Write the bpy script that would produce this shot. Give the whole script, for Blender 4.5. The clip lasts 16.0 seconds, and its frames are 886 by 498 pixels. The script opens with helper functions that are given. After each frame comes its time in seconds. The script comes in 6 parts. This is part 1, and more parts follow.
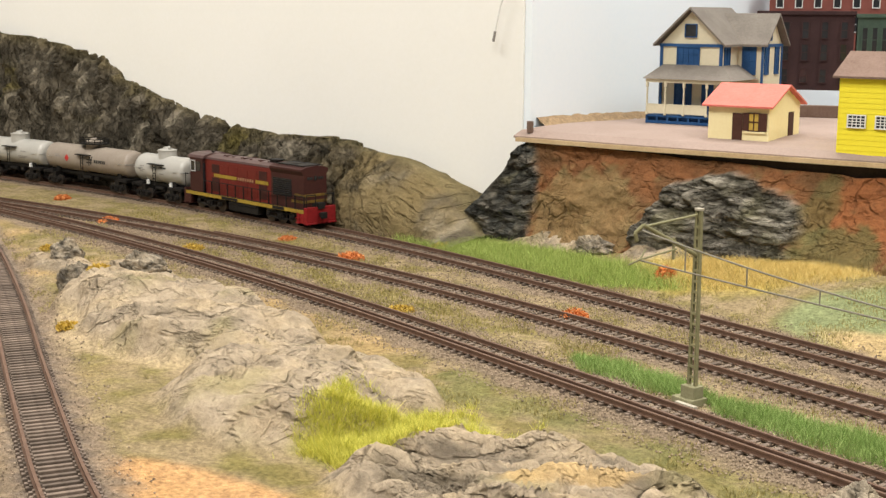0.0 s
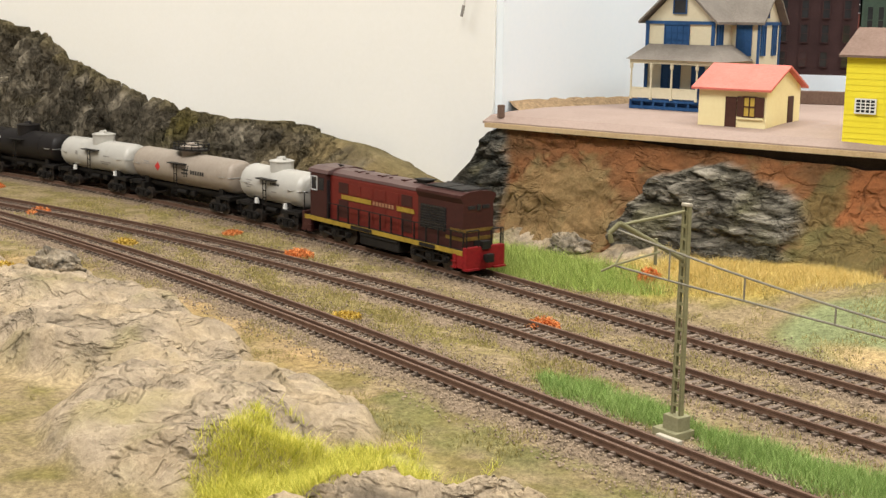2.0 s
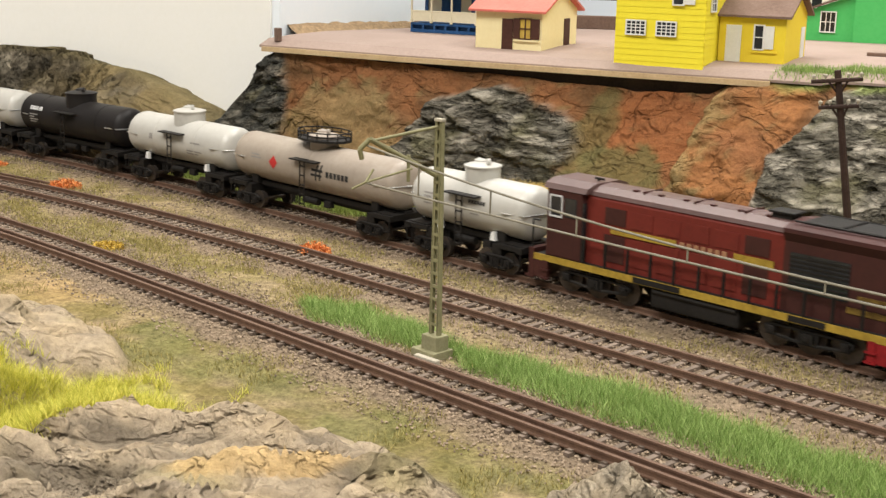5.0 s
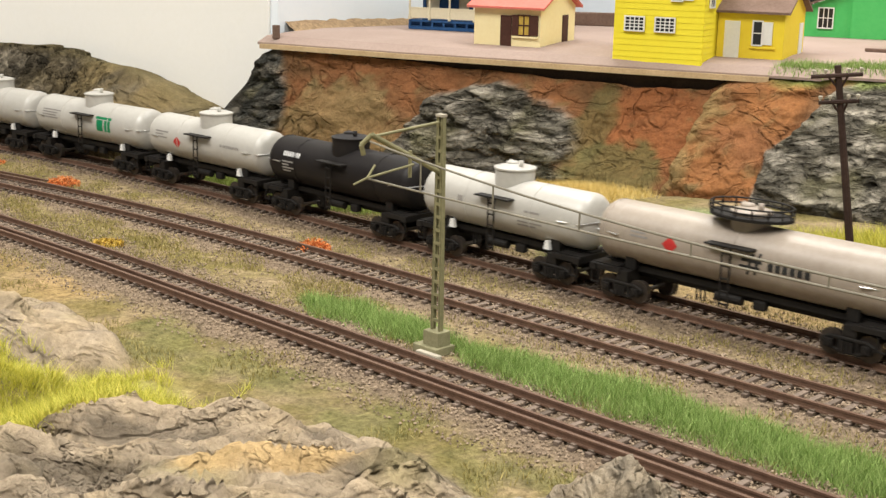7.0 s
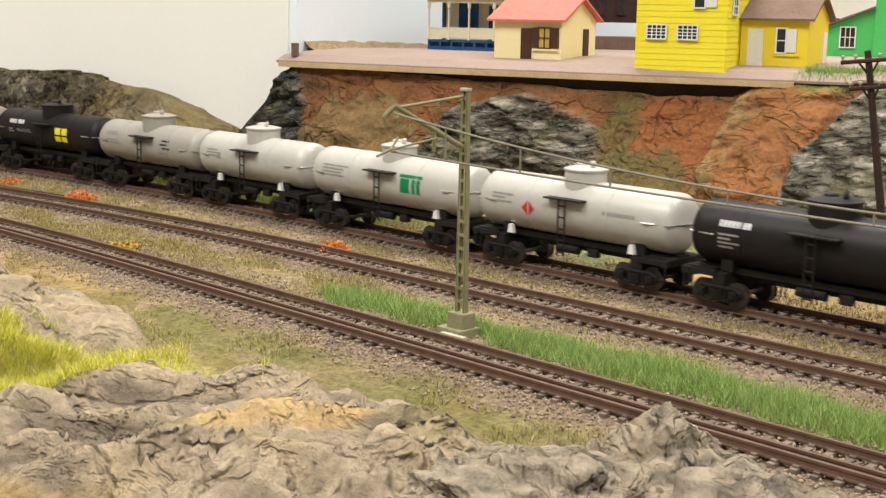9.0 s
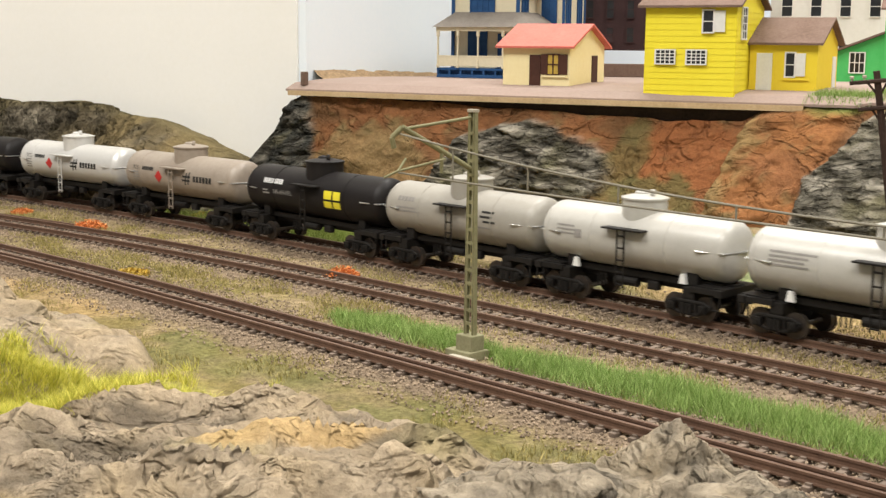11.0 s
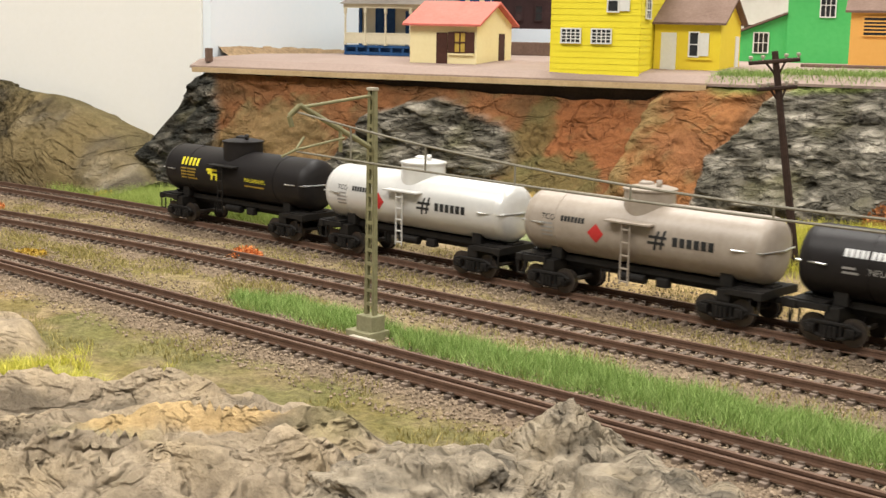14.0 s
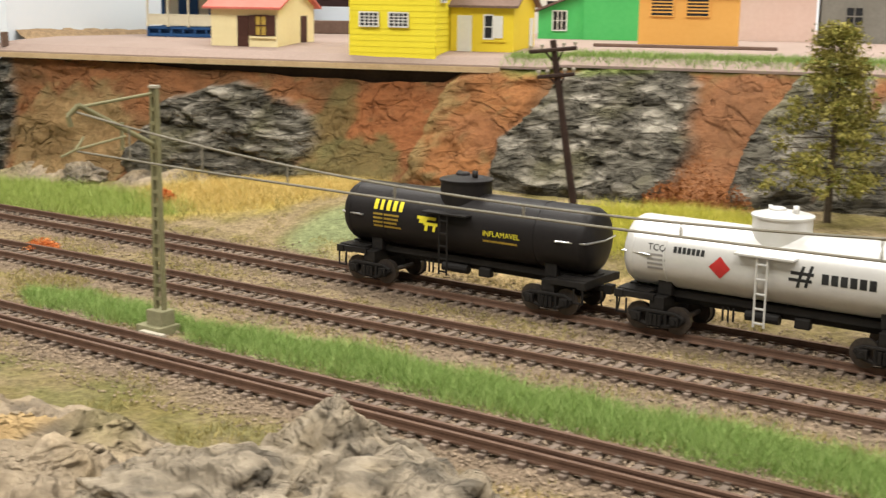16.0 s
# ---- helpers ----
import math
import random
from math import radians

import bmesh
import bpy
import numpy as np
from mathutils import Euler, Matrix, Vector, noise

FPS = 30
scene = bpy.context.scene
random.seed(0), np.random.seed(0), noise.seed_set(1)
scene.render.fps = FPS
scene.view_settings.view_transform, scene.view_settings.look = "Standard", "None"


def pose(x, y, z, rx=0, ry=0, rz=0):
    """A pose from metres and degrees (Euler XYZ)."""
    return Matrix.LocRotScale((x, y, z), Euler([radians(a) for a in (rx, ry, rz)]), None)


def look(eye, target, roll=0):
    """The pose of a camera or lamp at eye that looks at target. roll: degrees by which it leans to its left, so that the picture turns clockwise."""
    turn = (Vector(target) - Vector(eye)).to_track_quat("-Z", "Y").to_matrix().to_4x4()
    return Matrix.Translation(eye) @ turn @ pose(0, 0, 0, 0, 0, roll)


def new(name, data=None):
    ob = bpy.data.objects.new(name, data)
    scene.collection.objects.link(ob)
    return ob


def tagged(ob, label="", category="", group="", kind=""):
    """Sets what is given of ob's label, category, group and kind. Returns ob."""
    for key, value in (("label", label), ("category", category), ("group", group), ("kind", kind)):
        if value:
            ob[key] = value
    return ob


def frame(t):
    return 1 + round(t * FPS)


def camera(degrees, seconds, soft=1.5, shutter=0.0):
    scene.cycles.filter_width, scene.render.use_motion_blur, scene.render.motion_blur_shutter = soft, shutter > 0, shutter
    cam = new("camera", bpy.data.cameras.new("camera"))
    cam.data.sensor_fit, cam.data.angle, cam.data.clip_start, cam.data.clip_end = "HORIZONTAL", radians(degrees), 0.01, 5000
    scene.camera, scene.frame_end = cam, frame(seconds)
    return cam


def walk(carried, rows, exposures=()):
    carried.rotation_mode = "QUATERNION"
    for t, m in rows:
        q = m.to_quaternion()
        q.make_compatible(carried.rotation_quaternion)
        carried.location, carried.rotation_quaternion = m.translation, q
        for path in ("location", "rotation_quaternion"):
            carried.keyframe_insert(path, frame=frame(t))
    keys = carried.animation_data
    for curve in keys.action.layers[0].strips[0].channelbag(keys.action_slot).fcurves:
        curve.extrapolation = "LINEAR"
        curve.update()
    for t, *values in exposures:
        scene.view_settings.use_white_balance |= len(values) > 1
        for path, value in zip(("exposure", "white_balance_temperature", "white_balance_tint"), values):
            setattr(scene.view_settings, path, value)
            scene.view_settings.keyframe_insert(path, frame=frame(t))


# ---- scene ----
EXPO, LAMP = 0.28, 27
MM = 0.001
CAM_ROWS = [
    (0, (0.36788, -0.47184, 0.15173), (-54.263, -10.291, 0.306)),
    (0.5, (0.35561, -0.45785, 0.14864), (-53.934, -10.569, 0.505)),
    (1, (0.31848, -0.41950, 0.14324), (-54.176, -11.030, 0.607)),
    (1.5, (0.30888, -0.40902, 0.13937), (-54.051, -10.764, 0.733)),
    (2, (0.30894, -0.40782, 0.13945), (-53.764, -10.632, 0.825)),
    (2.5, (0.30853, -0.40773, 0.13895), (-53.192, -10.620, 0.919)),
    (3, (0.30879, -0.40417, 0.13702), (-51.986, -11.042, 1.006)),
    (3.5, (0.30976, -0.39602, 0.13454), (-50.111, -11.856, 1.022)),
    (4, (0.31187, -0.38869, 0.13398), (-47.772, -12.675, 1.178)),
    (4.5, (0.31364, -0.38307, 0.13206), (-45.639, -13.236, 1.509)),
    (7, (0.31225, -0.38488, 0.13043), (-45.227, -13.335, 1.312)),
    (7.5, (0.31310, -0.38395, 0.12813), (-45.254, -13.386, 1.089)),
    (8, (0.31086, -0.38441, 0.11866), (-45.012, -12.726, 0.951)),
    (8.5, (0.30829, -0.38465, 0.10689), (-45.418, -11.489, 1.172)),
    (9, (0.30738, -0.38381, 0.09998), (-45.946, -10.359, 1.053)),
    (11.5, (0.30779, -0.38094, 0.09571), (-46.481, -8.718, 0.375)),
    (12, (0.30919, -0.37829, 0.09718), (-46.253, -8.676, -0.127)),
    (12.5, (0.30914, -0.37803, 0.09644), (-45.851, -8.536, 0.121)),
    (13, (0.30911, -0.37802, 0.09633), (-45.308, -8.395, 0.462)),
    (13.5, (0.30883, -0.37683, 0.09584), (-44.288, -8.818, 0.749)),
    (14, (0.30906, -0.37603, 0.09595), (-42.763, -9.777, 1.084)),
    (14.5, (0.30986, -0.37613, 0.09837), (-41.543, -10.525, 1.059)),
    (15, (0.31130, -0.37643, 0.10045), (-40.577, -10.915, 0.665)),
    (15.5, (0.31538, -0.37527, 0.10549), (-38.952, -11.200, 0.607)),
    (16, (0.32841, -0.37349, 0.10684), (-35.386, -11.259, 0.835)),
]


def cam_pose(eye, angles):
    """A camera pose from its place and its heading, tilt and lean in degrees."""
    ya, pt, ro = (radians(a) for a in angles)
    way = Vector((math.sin(ya) * math.cos(pt), math.cos(ya) * math.cos(pt), math.sin(pt)))
    return look(eye, Vector(eye) + way, math.degrees(ro))


cam = camera(38, 16.0, soft=1.4, shutter=0.3)
walk(cam, [(t, cam_pose(e, a)) for t, e, a in CAM_ROWS], exposures=[(0, EXPO), (16.0, EXPO)])

# ---- light: a bright hobby room with ceiling panels ----
world = bpy.data.worlds.new("world")
scene.world = world
world.use_nodes = True
world.node_tree.nodes["Background"].inputs[0].default_value = (0.9, 0.95, 1.0, 1)
world.node_tree.nodes["Background"].inputs[1].default_value = 0.3


def ceiling_lamp(x, y, z, w, d, power):
    lamp = bpy.data.lights.new("ceiling_panel_light", "AREA")
    lamp.shape, lamp.size, lamp.size_y, lamp.energy = "RECTANGLE", w, d, power
    lamp.color = (1.0, 0.965, 0.90)
    ob = new("ceiling_panel_light", lamp)
    ob.matrix_world = pose(x, y, z, 0, 0, 0)


# ---- materials ----
def nodes_of(name):
    m = bpy.data.materials.new(name)
    m.use_nodes = True
    nt = m.node_tree
    return m, nt, nt.nodes["Principled BSDF"]


def put(nt, kind, **inputs):
    n = nt.nodes.new(kind)
    for k, v in inputs.items():
        n.inputs[k.replace("_", " ")].default_value = v
    return n


def paint(name, dark, light, rough=0.6, grain=900.0, broad=90.0, bump=0.25, metal=0.0, spread=0.5, dist=0.0004):
    """A worn painted or natural surface: two colours mixed by broad stains and fine grain, with fine relief."""
    m, nt, b = nodes_of(name)
    tc = put(nt, "ShaderNodeTexCoord")
    n1 = put(nt, "ShaderNodeTexNoise", Scale=broad, Detail=5.0, Roughness=0.6)
    n2 = put(nt, "ShaderNodeTexNoise", Scale=grain, Detail=6.0, Roughness=0.7)
    nt.links.new(tc.outputs["Object"], n1.inputs["Vector"])
    nt.links.new(tc.outputs["Object"], n2.inputs["Vector"])
    add = put(nt, "ShaderNodeMath")
    add.operation = "ADD"
    nt.links.new(n1.outputs["Fac"], add.inputs[0])
    nt.links.new(n2.outputs["Fac"], add.inputs[1])
    ramp = put(nt, "ShaderNodeValToRGB")
    ramp.color_ramp.elements[0].position, ramp.color_ramp.elements[1].position = 0.5 - spread * 0.35, 0.5 + spread * 0.35
    ramp.color_ramp.elements[0].color, ramp.color_ramp.elements[1].color = (*dark, 1), (*light, 1)
    half = put(nt, "ShaderNodeMath")
    half.operation = "MULTIPLY"
    half.inputs[1].default_value = 0.5
    nt.links.new(add.outputs[0], half.inputs[0])
    nt.links.new(half.outputs[0], ramp.inputs["Fac"])
    nt.links.new(ramp.outputs["Color"], b.inputs["Base Color"])
    bp = put(nt, "ShaderNodeBump", Strength=bump, Distance=dist)
    nt.links.new(n2.outputs["Fac"], bp.inputs["Height"])
    nt.links.new(bp.outputs["Normal"], b.inputs["Normal"])
    b.inputs["Roughness"].default_value, b.inputs["Metallic"].default_value = rough, metal
    b.inputs["Specular IOR Level"].default_value = 0.5 if rough < 0.45 else 0.2
    return m


def ground_paint(name, rough=0.95, bump=0.9, grain=700.0, dist=0.0012, vary=0.55, lumps=0.0):
    """Scenic ground: the colour of each zone comes from the mesh, broken up by grit at two scales."""
    m, nt, b = nodes_of(name)
    tc = put(nt, "ShaderNodeTexCoord")
    at = put(nt, "ShaderNodeAttribute")
    at.attribute_name = "zone"
    n1 = put(nt, "ShaderNodeTexNoise", Scale=grain, Detail=6.0, Roughness=0.75)
    n2 = put(nt, "ShaderNodeTexNoise", Scale=110.0, Detail=6.0, Roughness=0.7)
    for n in (n1, n2):
        nt.links.new(tc.outputs["Object"], n.inputs["Vector"])
    r1 = put(nt, "ShaderNodeMapRange")
    r1.inputs["From Min"].default_value, r1.inputs["From Max"].default_value = 0.3, 0.7
    r1.inputs["To Min"].default_value, r1.inputs["To Max"].default_value = 1 - vary, 1 + vary * 0.8
    nt.links.new(n1.outputs["Fac"], r1.inputs["Value"])
    r2 = put(nt, "ShaderNodeMapRange")
    r2.inputs["From Min"].default_value, r2.inputs["From Max"].default_value = 0.3, 0.7
    r2.inputs["To Min"].default_value, r2.inputs["To Max"].default_value = 0.78, 1.18
    nt.links.new(n2.outputs["Fac"], r2.inputs["Value"])
    mul = put(nt, "ShaderNodeMath")
    mul.operation = "MULTIPLY"
    nt.links.new(r1.outputs[0], mul.inputs[0])
    nt.links.new(r2.outputs[0], mul.inputs[1])
    sc = put(nt, "ShaderNodeVectorMath")
    sc.operation = "SCALE"
    nt.links.new(at.outputs["Color"], sc.inputs[0])
    nt.links.new(mul.outputs[0], sc.inputs["Scale"])
    nt.links.new(sc.outputs[0], b.inputs["Base Color"])
    bp = put(nt, "ShaderNodeBump", Strength=bump, Distance=dist)
    nt.links.new(n1.outputs["Fac"], bp.inputs["Height"])
    coarse = put(nt, "ShaderNodeBump", Strength=0.8, Distance=lumps)
    nt.links.new(n2.outputs["Fac"], coarse.inputs["Height"])
    nt.links.new(coarse.outputs["Normal"], bp.inputs["Normal"])
    nt.links.new(bp.outputs["Normal"], b.inputs["Normal"])
    b.inputs["Roughness"].default_value, b.inputs["Specular IOR Level"].default_value = rough, 0.08
    return m


def island_paint(name, a, c, rough=0.9):
    """Loose bits (blades, stones): each one its own shade between two colours."""
    m, nt, b = nodes_of(name)
    g = put(nt, "ShaderNodeNewGeometry")
    ramp = put(nt, "ShaderNodeValToRGB")
    ramp.color_ramp.elements[0].color, ramp.color_ramp.elements[1].color = (*a, 1), (*c, 1)
    nt.links.new(g.outputs["Random Per Island"], ramp.inputs["Fac"])
    nt.links.new(ramp.outputs["Color"], b.inputs["Base Color"])
    b.inputs["Roughness"].default_value, b.inputs["Specular IOR Level"].default_value = rough, 0.12
    return m


def object_paint(name, a, c, rough=0.85):
    """Separate pieces (sleepers): each one its own shade, with fine grain."""
    m = paint(name, a, c, rough, 1500, 300, 0.3)
    nt = m.node_tree
    b = nt.nodes["Principled BSDF"]
    src = b.inputs["Base Color"].links[0].from_socket
    info = put(nt, "ShaderNodeObjectInfo")
    r = put(nt, "ShaderNodeMapRange")
    r.inputs["To Min"].default_value, r.inputs["To Max"].default_value = 0.7, 1.3
    nt.links.new(info.outputs["Random"], r.inputs["Value"])
    sc = put(nt, "ShaderNodeVectorMath")
    sc.operation = "SCALE"
    nt.links.new(src, sc.inputs[0])
    nt.links.new(r.outputs[0], sc.inputs["Scale"])
    nt.links.new(sc.outputs[0], b.inputs["Base Color"])
    return m


def rock_paint(name, stretch=(1, 1, 1), crack=70.0, depth=0.004, seam=0.035, dirt_shade=0.3):
    """Cast plaster rock: the zone colour of ground_paint, cut at two scales by thin seams whose colour holds dirt and
    crevice shade.
    """
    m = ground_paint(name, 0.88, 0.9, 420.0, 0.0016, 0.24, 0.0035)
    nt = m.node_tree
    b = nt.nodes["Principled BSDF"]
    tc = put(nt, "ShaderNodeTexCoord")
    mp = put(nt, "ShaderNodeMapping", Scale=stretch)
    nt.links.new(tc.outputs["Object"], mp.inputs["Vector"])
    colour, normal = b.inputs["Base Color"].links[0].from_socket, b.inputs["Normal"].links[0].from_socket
    for scale, width, deep, dark in ((crack, seam, depth, dirt_shade), (crack * 2.7, seam * 1.5, depth * 0.45, 0.35 + 0.65 * dirt_shade)):
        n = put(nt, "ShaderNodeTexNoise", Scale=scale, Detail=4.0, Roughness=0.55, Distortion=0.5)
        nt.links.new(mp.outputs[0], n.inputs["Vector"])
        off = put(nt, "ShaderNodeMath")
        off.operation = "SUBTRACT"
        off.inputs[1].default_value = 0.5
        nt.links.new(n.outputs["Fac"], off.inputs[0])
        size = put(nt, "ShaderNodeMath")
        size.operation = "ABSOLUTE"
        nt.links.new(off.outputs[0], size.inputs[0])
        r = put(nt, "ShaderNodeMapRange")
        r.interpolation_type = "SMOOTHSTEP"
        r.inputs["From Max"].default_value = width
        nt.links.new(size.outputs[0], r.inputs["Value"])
        # Groove shade and dirt go into the colour, on the bump's own mask.
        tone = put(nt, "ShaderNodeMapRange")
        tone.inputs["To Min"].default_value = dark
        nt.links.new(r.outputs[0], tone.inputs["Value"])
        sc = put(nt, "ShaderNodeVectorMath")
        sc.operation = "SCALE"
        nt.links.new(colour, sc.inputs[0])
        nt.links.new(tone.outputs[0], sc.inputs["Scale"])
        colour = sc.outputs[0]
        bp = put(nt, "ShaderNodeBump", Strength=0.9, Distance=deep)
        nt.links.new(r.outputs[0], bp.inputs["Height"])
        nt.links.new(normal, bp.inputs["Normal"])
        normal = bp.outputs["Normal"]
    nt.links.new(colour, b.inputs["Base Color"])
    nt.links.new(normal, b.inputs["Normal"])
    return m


M_GROUND = ground_paint("scenic_ground", 0.95, 0.9, 420.0, 0.002, 0.5, 0.004)
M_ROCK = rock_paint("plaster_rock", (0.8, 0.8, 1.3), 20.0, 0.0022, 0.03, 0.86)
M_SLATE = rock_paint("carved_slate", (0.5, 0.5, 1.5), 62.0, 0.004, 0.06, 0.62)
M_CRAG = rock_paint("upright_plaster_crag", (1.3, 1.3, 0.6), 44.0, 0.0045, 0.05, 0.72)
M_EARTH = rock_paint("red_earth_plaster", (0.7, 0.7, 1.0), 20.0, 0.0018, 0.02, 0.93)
M_RAIL = paint("rusty_rail", (0.085, 0.048, 0.033), (0.16, 0.096, 0.066), 0.6, 1500, 200)
M_RAILTOP = paint("polished_rail_head", (0.46, 0.41, 0.36), (0.7, 0.65, 0.58), 0.32, 1500, 200, 0.05, 0.45)
M_SLEEPER = object_paint("weathered_sleeper", (0.08, 0.06, 0.048), (0.21, 0.16, 0.125))
M_STONE = island_paint("ballast_stone", (0.13, 0.097, 0.07), (0.39, 0.30, 0.215))
M_WALLWHITE = paint("white_backdrop_board", (0.87, 0.86, 0.82), (0.91, 0.90, 0.87), 0.85, 300, 6, 0.08)
M_WALLBLUE = paint("pale_blue_backdrop_board", (0.80, 0.87, 0.94), (0.85, 0.90, 0.95), 0.85, 300, 6, 0.08)
M_ROOM = paint("room_plaster", (0.40, 0.39, 0.37), (0.46, 0.45, 0.43), 0.9, 100, 2, 0.1)
M_FLOOR = paint("room_floor", (0.16, 0.15, 0.14), (0.20, 0.19, 0.175), 0.6, 100, 3, 0.1)
M_PLY = paint("plywood_edge", (0.40, 0.28, 0.15), (0.62, 0.47, 0.29), 0.8, 900, 60)
M_STREET = paint("pinkish_street_card", (0.24, 0.175, 0.145), (0.37, 0.285, 0.245), 0.85, 600, 25, 0.2, spread=0.8)
# Near-black colour for the shade in the gap below the town board.
M_GAPSHADE = paint("dark_gap_shade", (0.02, 0.014, 0.01), (0.06, 0.04, 0.028), 0.8)
M_TANKWHITE = paint("white_tank_paint", (0.39, 0.375, 0.34), (0.53, 0.515, 0.48), 0.3, 400, 45, 0.05, spread=0.9)
M_SOILEDYELLOW = paint("soiled_yellow_stripe", (0.07, 0.04, 0.012), (0.22, 0.14, 0.03), 0.55, 600, 80, 0.05)
M_WIRE = paint("dull_bronze_wire", (0.15, 0.135, 0.10), (0.26, 0.24, 0.19), 0.5, 600, 80, 0.05)
M_TANKSILVER = paint("silver_tank_paint", (0.55, 0.54, 0.52), (0.70, 0.69, 0.665), 0.3, 400, 45, 0.05, 0.2, spread=0.9)
M_TANKGREY = paint("grey_tank_paint", (0.28, 0.26, 0.225), (0.38, 0.36, 0.32), 0.42, 400, 45, 0.05, spread=0.9)
M_TANKDIRTY = paint("weathered_tank_paint", (0.21, 0.165, 0.13), (0.42, 0.365, 0.305), 0.42, 300, 40, 0.08, spread=1.0)
M_TANKBLACK = paint("black_tank_paint", (0.008, 0.007, 0.007), (0.021, 0.018, 0.018), 0.46, 400, 45, 0.06, spread=0.9)
M_FRAME = paint("black_underframe", (0.007, 0.0065, 0.006), (0.022, 0.019, 0.017), 0.6, 600, 90, 0.2)
M_WHEEL = paint("wheel_steel", (0.04, 0.034, 0.03), (0.12, 0.10, 0.088), 0.38, 600, 90, 0.1, 0.7)
M_STEEL = paint("bright_steel", (0.5, 0.5, 0.5), (0.7, 0.7, 0.7), 0.3, 600, 90, 0.05, 0.9)
M_LOCO = paint("weathered_red_loco_paint", (0.085, 0.016, 0.012), (0.20, 0.030, 0.022), 0.5, 500, 45, 0.08, spread=0.9)
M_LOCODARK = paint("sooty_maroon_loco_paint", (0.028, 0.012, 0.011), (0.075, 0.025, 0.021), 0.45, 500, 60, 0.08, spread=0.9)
M_LOCOROOF = paint("dusty_maroon_roof_paint", (0.055, 0.028, 0.026), (0.13, 0.075, 0.068), 0.42, 500, 60, 0.08, spread=0.9)
M_DECALFADED = paint("faded_tan_lettering", (0.26, 0.12, 0.07), (0.40, 0.22, 0.12), 0.5, 600, 80, 0.02)
M_PILOT = paint("bright_red_pilot_paint", (0.13, 0.008, 0.010), (0.30, 0.018, 0.020), 0.5, 500, 60, 0.06)
M_YELLOW = paint("yellow_stripe_paint", (0.20, 0.13, 0.02), (0.46, 0.31, 0.05), 0.5, 600, 80, 0.05)
M_DECALYEL = paint("yellow_lettering", (0.72, 0.62, 0.03), (0.82, 0.72, 0.06), 0.5, 600, 80, 0.02)
M_DECALBLACK = paint("black_lettering", (0.015, 0.015, 0.015), (0.04, 0.04, 0.04), 0.5, 600, 80, 0.02)
M_DECALWHITE = paint("white_lettering", (0.5, 0.5, 0.5), (0.7, 0.7, 0.7), 0.5, 600, 80, 0.02)
M_DECALGREY = paint("faded_grey_lettering", (0.20, 0.19, 0.18), (0.34, 0.32, 0.30), 0.5, 600, 80, 0.02)
M_DECALGREEN = paint("green_lettering", (0.0, 0.16, 0.06), (0.01, 0.26, 0.11), 0.5, 600, 80, 0.02)
M_DIAMOND = paint("red_hazard_diamond", (0.40, 0.02, 0.02), (0.52, 0.05, 0.045), 0.5, 600, 80, 0.02)
M_GLASS = paint("dark_window_film", (0.012, 0.013, 0.015), (0.03, 0.032, 0.036), 0.12, 300, 60, 0.0)
M_MAST = paint("olive_mast_paint", (0.17, 0.16, 0.085), (0.29, 0.27, 0.15), 0.6, 700, 90, 0.15)
M_CONCRETE = paint("mast_footing_paint", (0.19, 0.18, 0.10), (0.30, 0.28, 0.17), 0.85, 700, 90, 0.2)
M_SLAB = paint("pale_slab", (0.32, 0.285, 0.22), (0.46, 0.42, 0.34), 0.85, 700, 90, 0.2)
M_POLE = paint("dark_brown_pole", (0.022, 0.013, 0.010), (0.06, 0.036, 0.028), 0.8, 900, 120, 0.3)
M_CREAM = paint("cream_hut_wall", (0.78, 0.66, 0.36), (0.86, 0.76, 0.46), 0.7, 400, 40, 0.05)
M_REDROOF = paint("salmon_red_roof", (0.52, 0.13, 0.10), (0.66, 0.20, 0.16), 0.7, 600, 60, 0.15)
M_DOORBROWN = paint("dark_brown_door", (0.045, 0.018, 0.013), (0.085, 0.036, 0.026), 0.6, 600, 60, 0.1)
M_AMBER = paint("amber_window", (0.35, 0.22, 0.03), (0.6, 0.42, 0.08), 0.4, 600, 60, 0.05)
M_YELHOUSE = paint("lemon_yellow_siding", (0.80, 0.66, 0.03), (0.90, 0.79, 0.06), 0.6, 300, 22, 0.05, spread=0.9)
M_YELDARK = paint("golden_yellow_wall", (0.74, 0.55, 0.03), (0.85, 0.68, 0.06), 0.6, 300, 22, 0.05, spread=0.9)
M_BROWNROOF = paint("brown_felt_roof", (0.12, 0.075, 0.055), (0.22, 0.15, 0.12), 0.85, 700, 60, 0.3)
M_GREYROOF = paint("grey_brown_roof", (0.12, 0.105, 0.09), (0.21, 0.185, 0.16), 0.85, 700, 60, 0.3)
M_WHITETRIM = paint("white_trim", (0.70, 0.70, 0.68), (0.82, 0.82, 0.80), 0.55, 600, 60, 0.05)
M_BLUETRIM = paint("blue_trim", (0.012, 0.05, 0.14), (0.028, 0.09, 0.23), 0.55, 600, 60, 0.05)
M_CREAMTRIM = paint("pale_cream_boards", (0.55, 0.50, 0.36), (0.66, 0.61, 0.46), 0.65, 500, 40, 0.1)
M_BRICK = paint("dark_maroon_brick", (0.026, 0.014, 0.015), (0.062, 0.033, 0.033), 0.85, 900, 60, 0.4)
M_REDBRICK = paint("red_brick", (0.16, 0.05, 0.04), (0.28, 0.10, 0.08), 0.85, 900, 60, 0.4)
M_DKGREEN = paint("dark_green_wall", (0.035, 0.06, 0.045), (0.07, 0.105, 0.08), 0.75, 600, 60, 0.2)
M_GREEN = paint("bright_green_wall", (0.05, 0.42, 0.10), (0.12, 0.56, 0.17), 0.6, 300, 22, 0.05, spread=0.9)
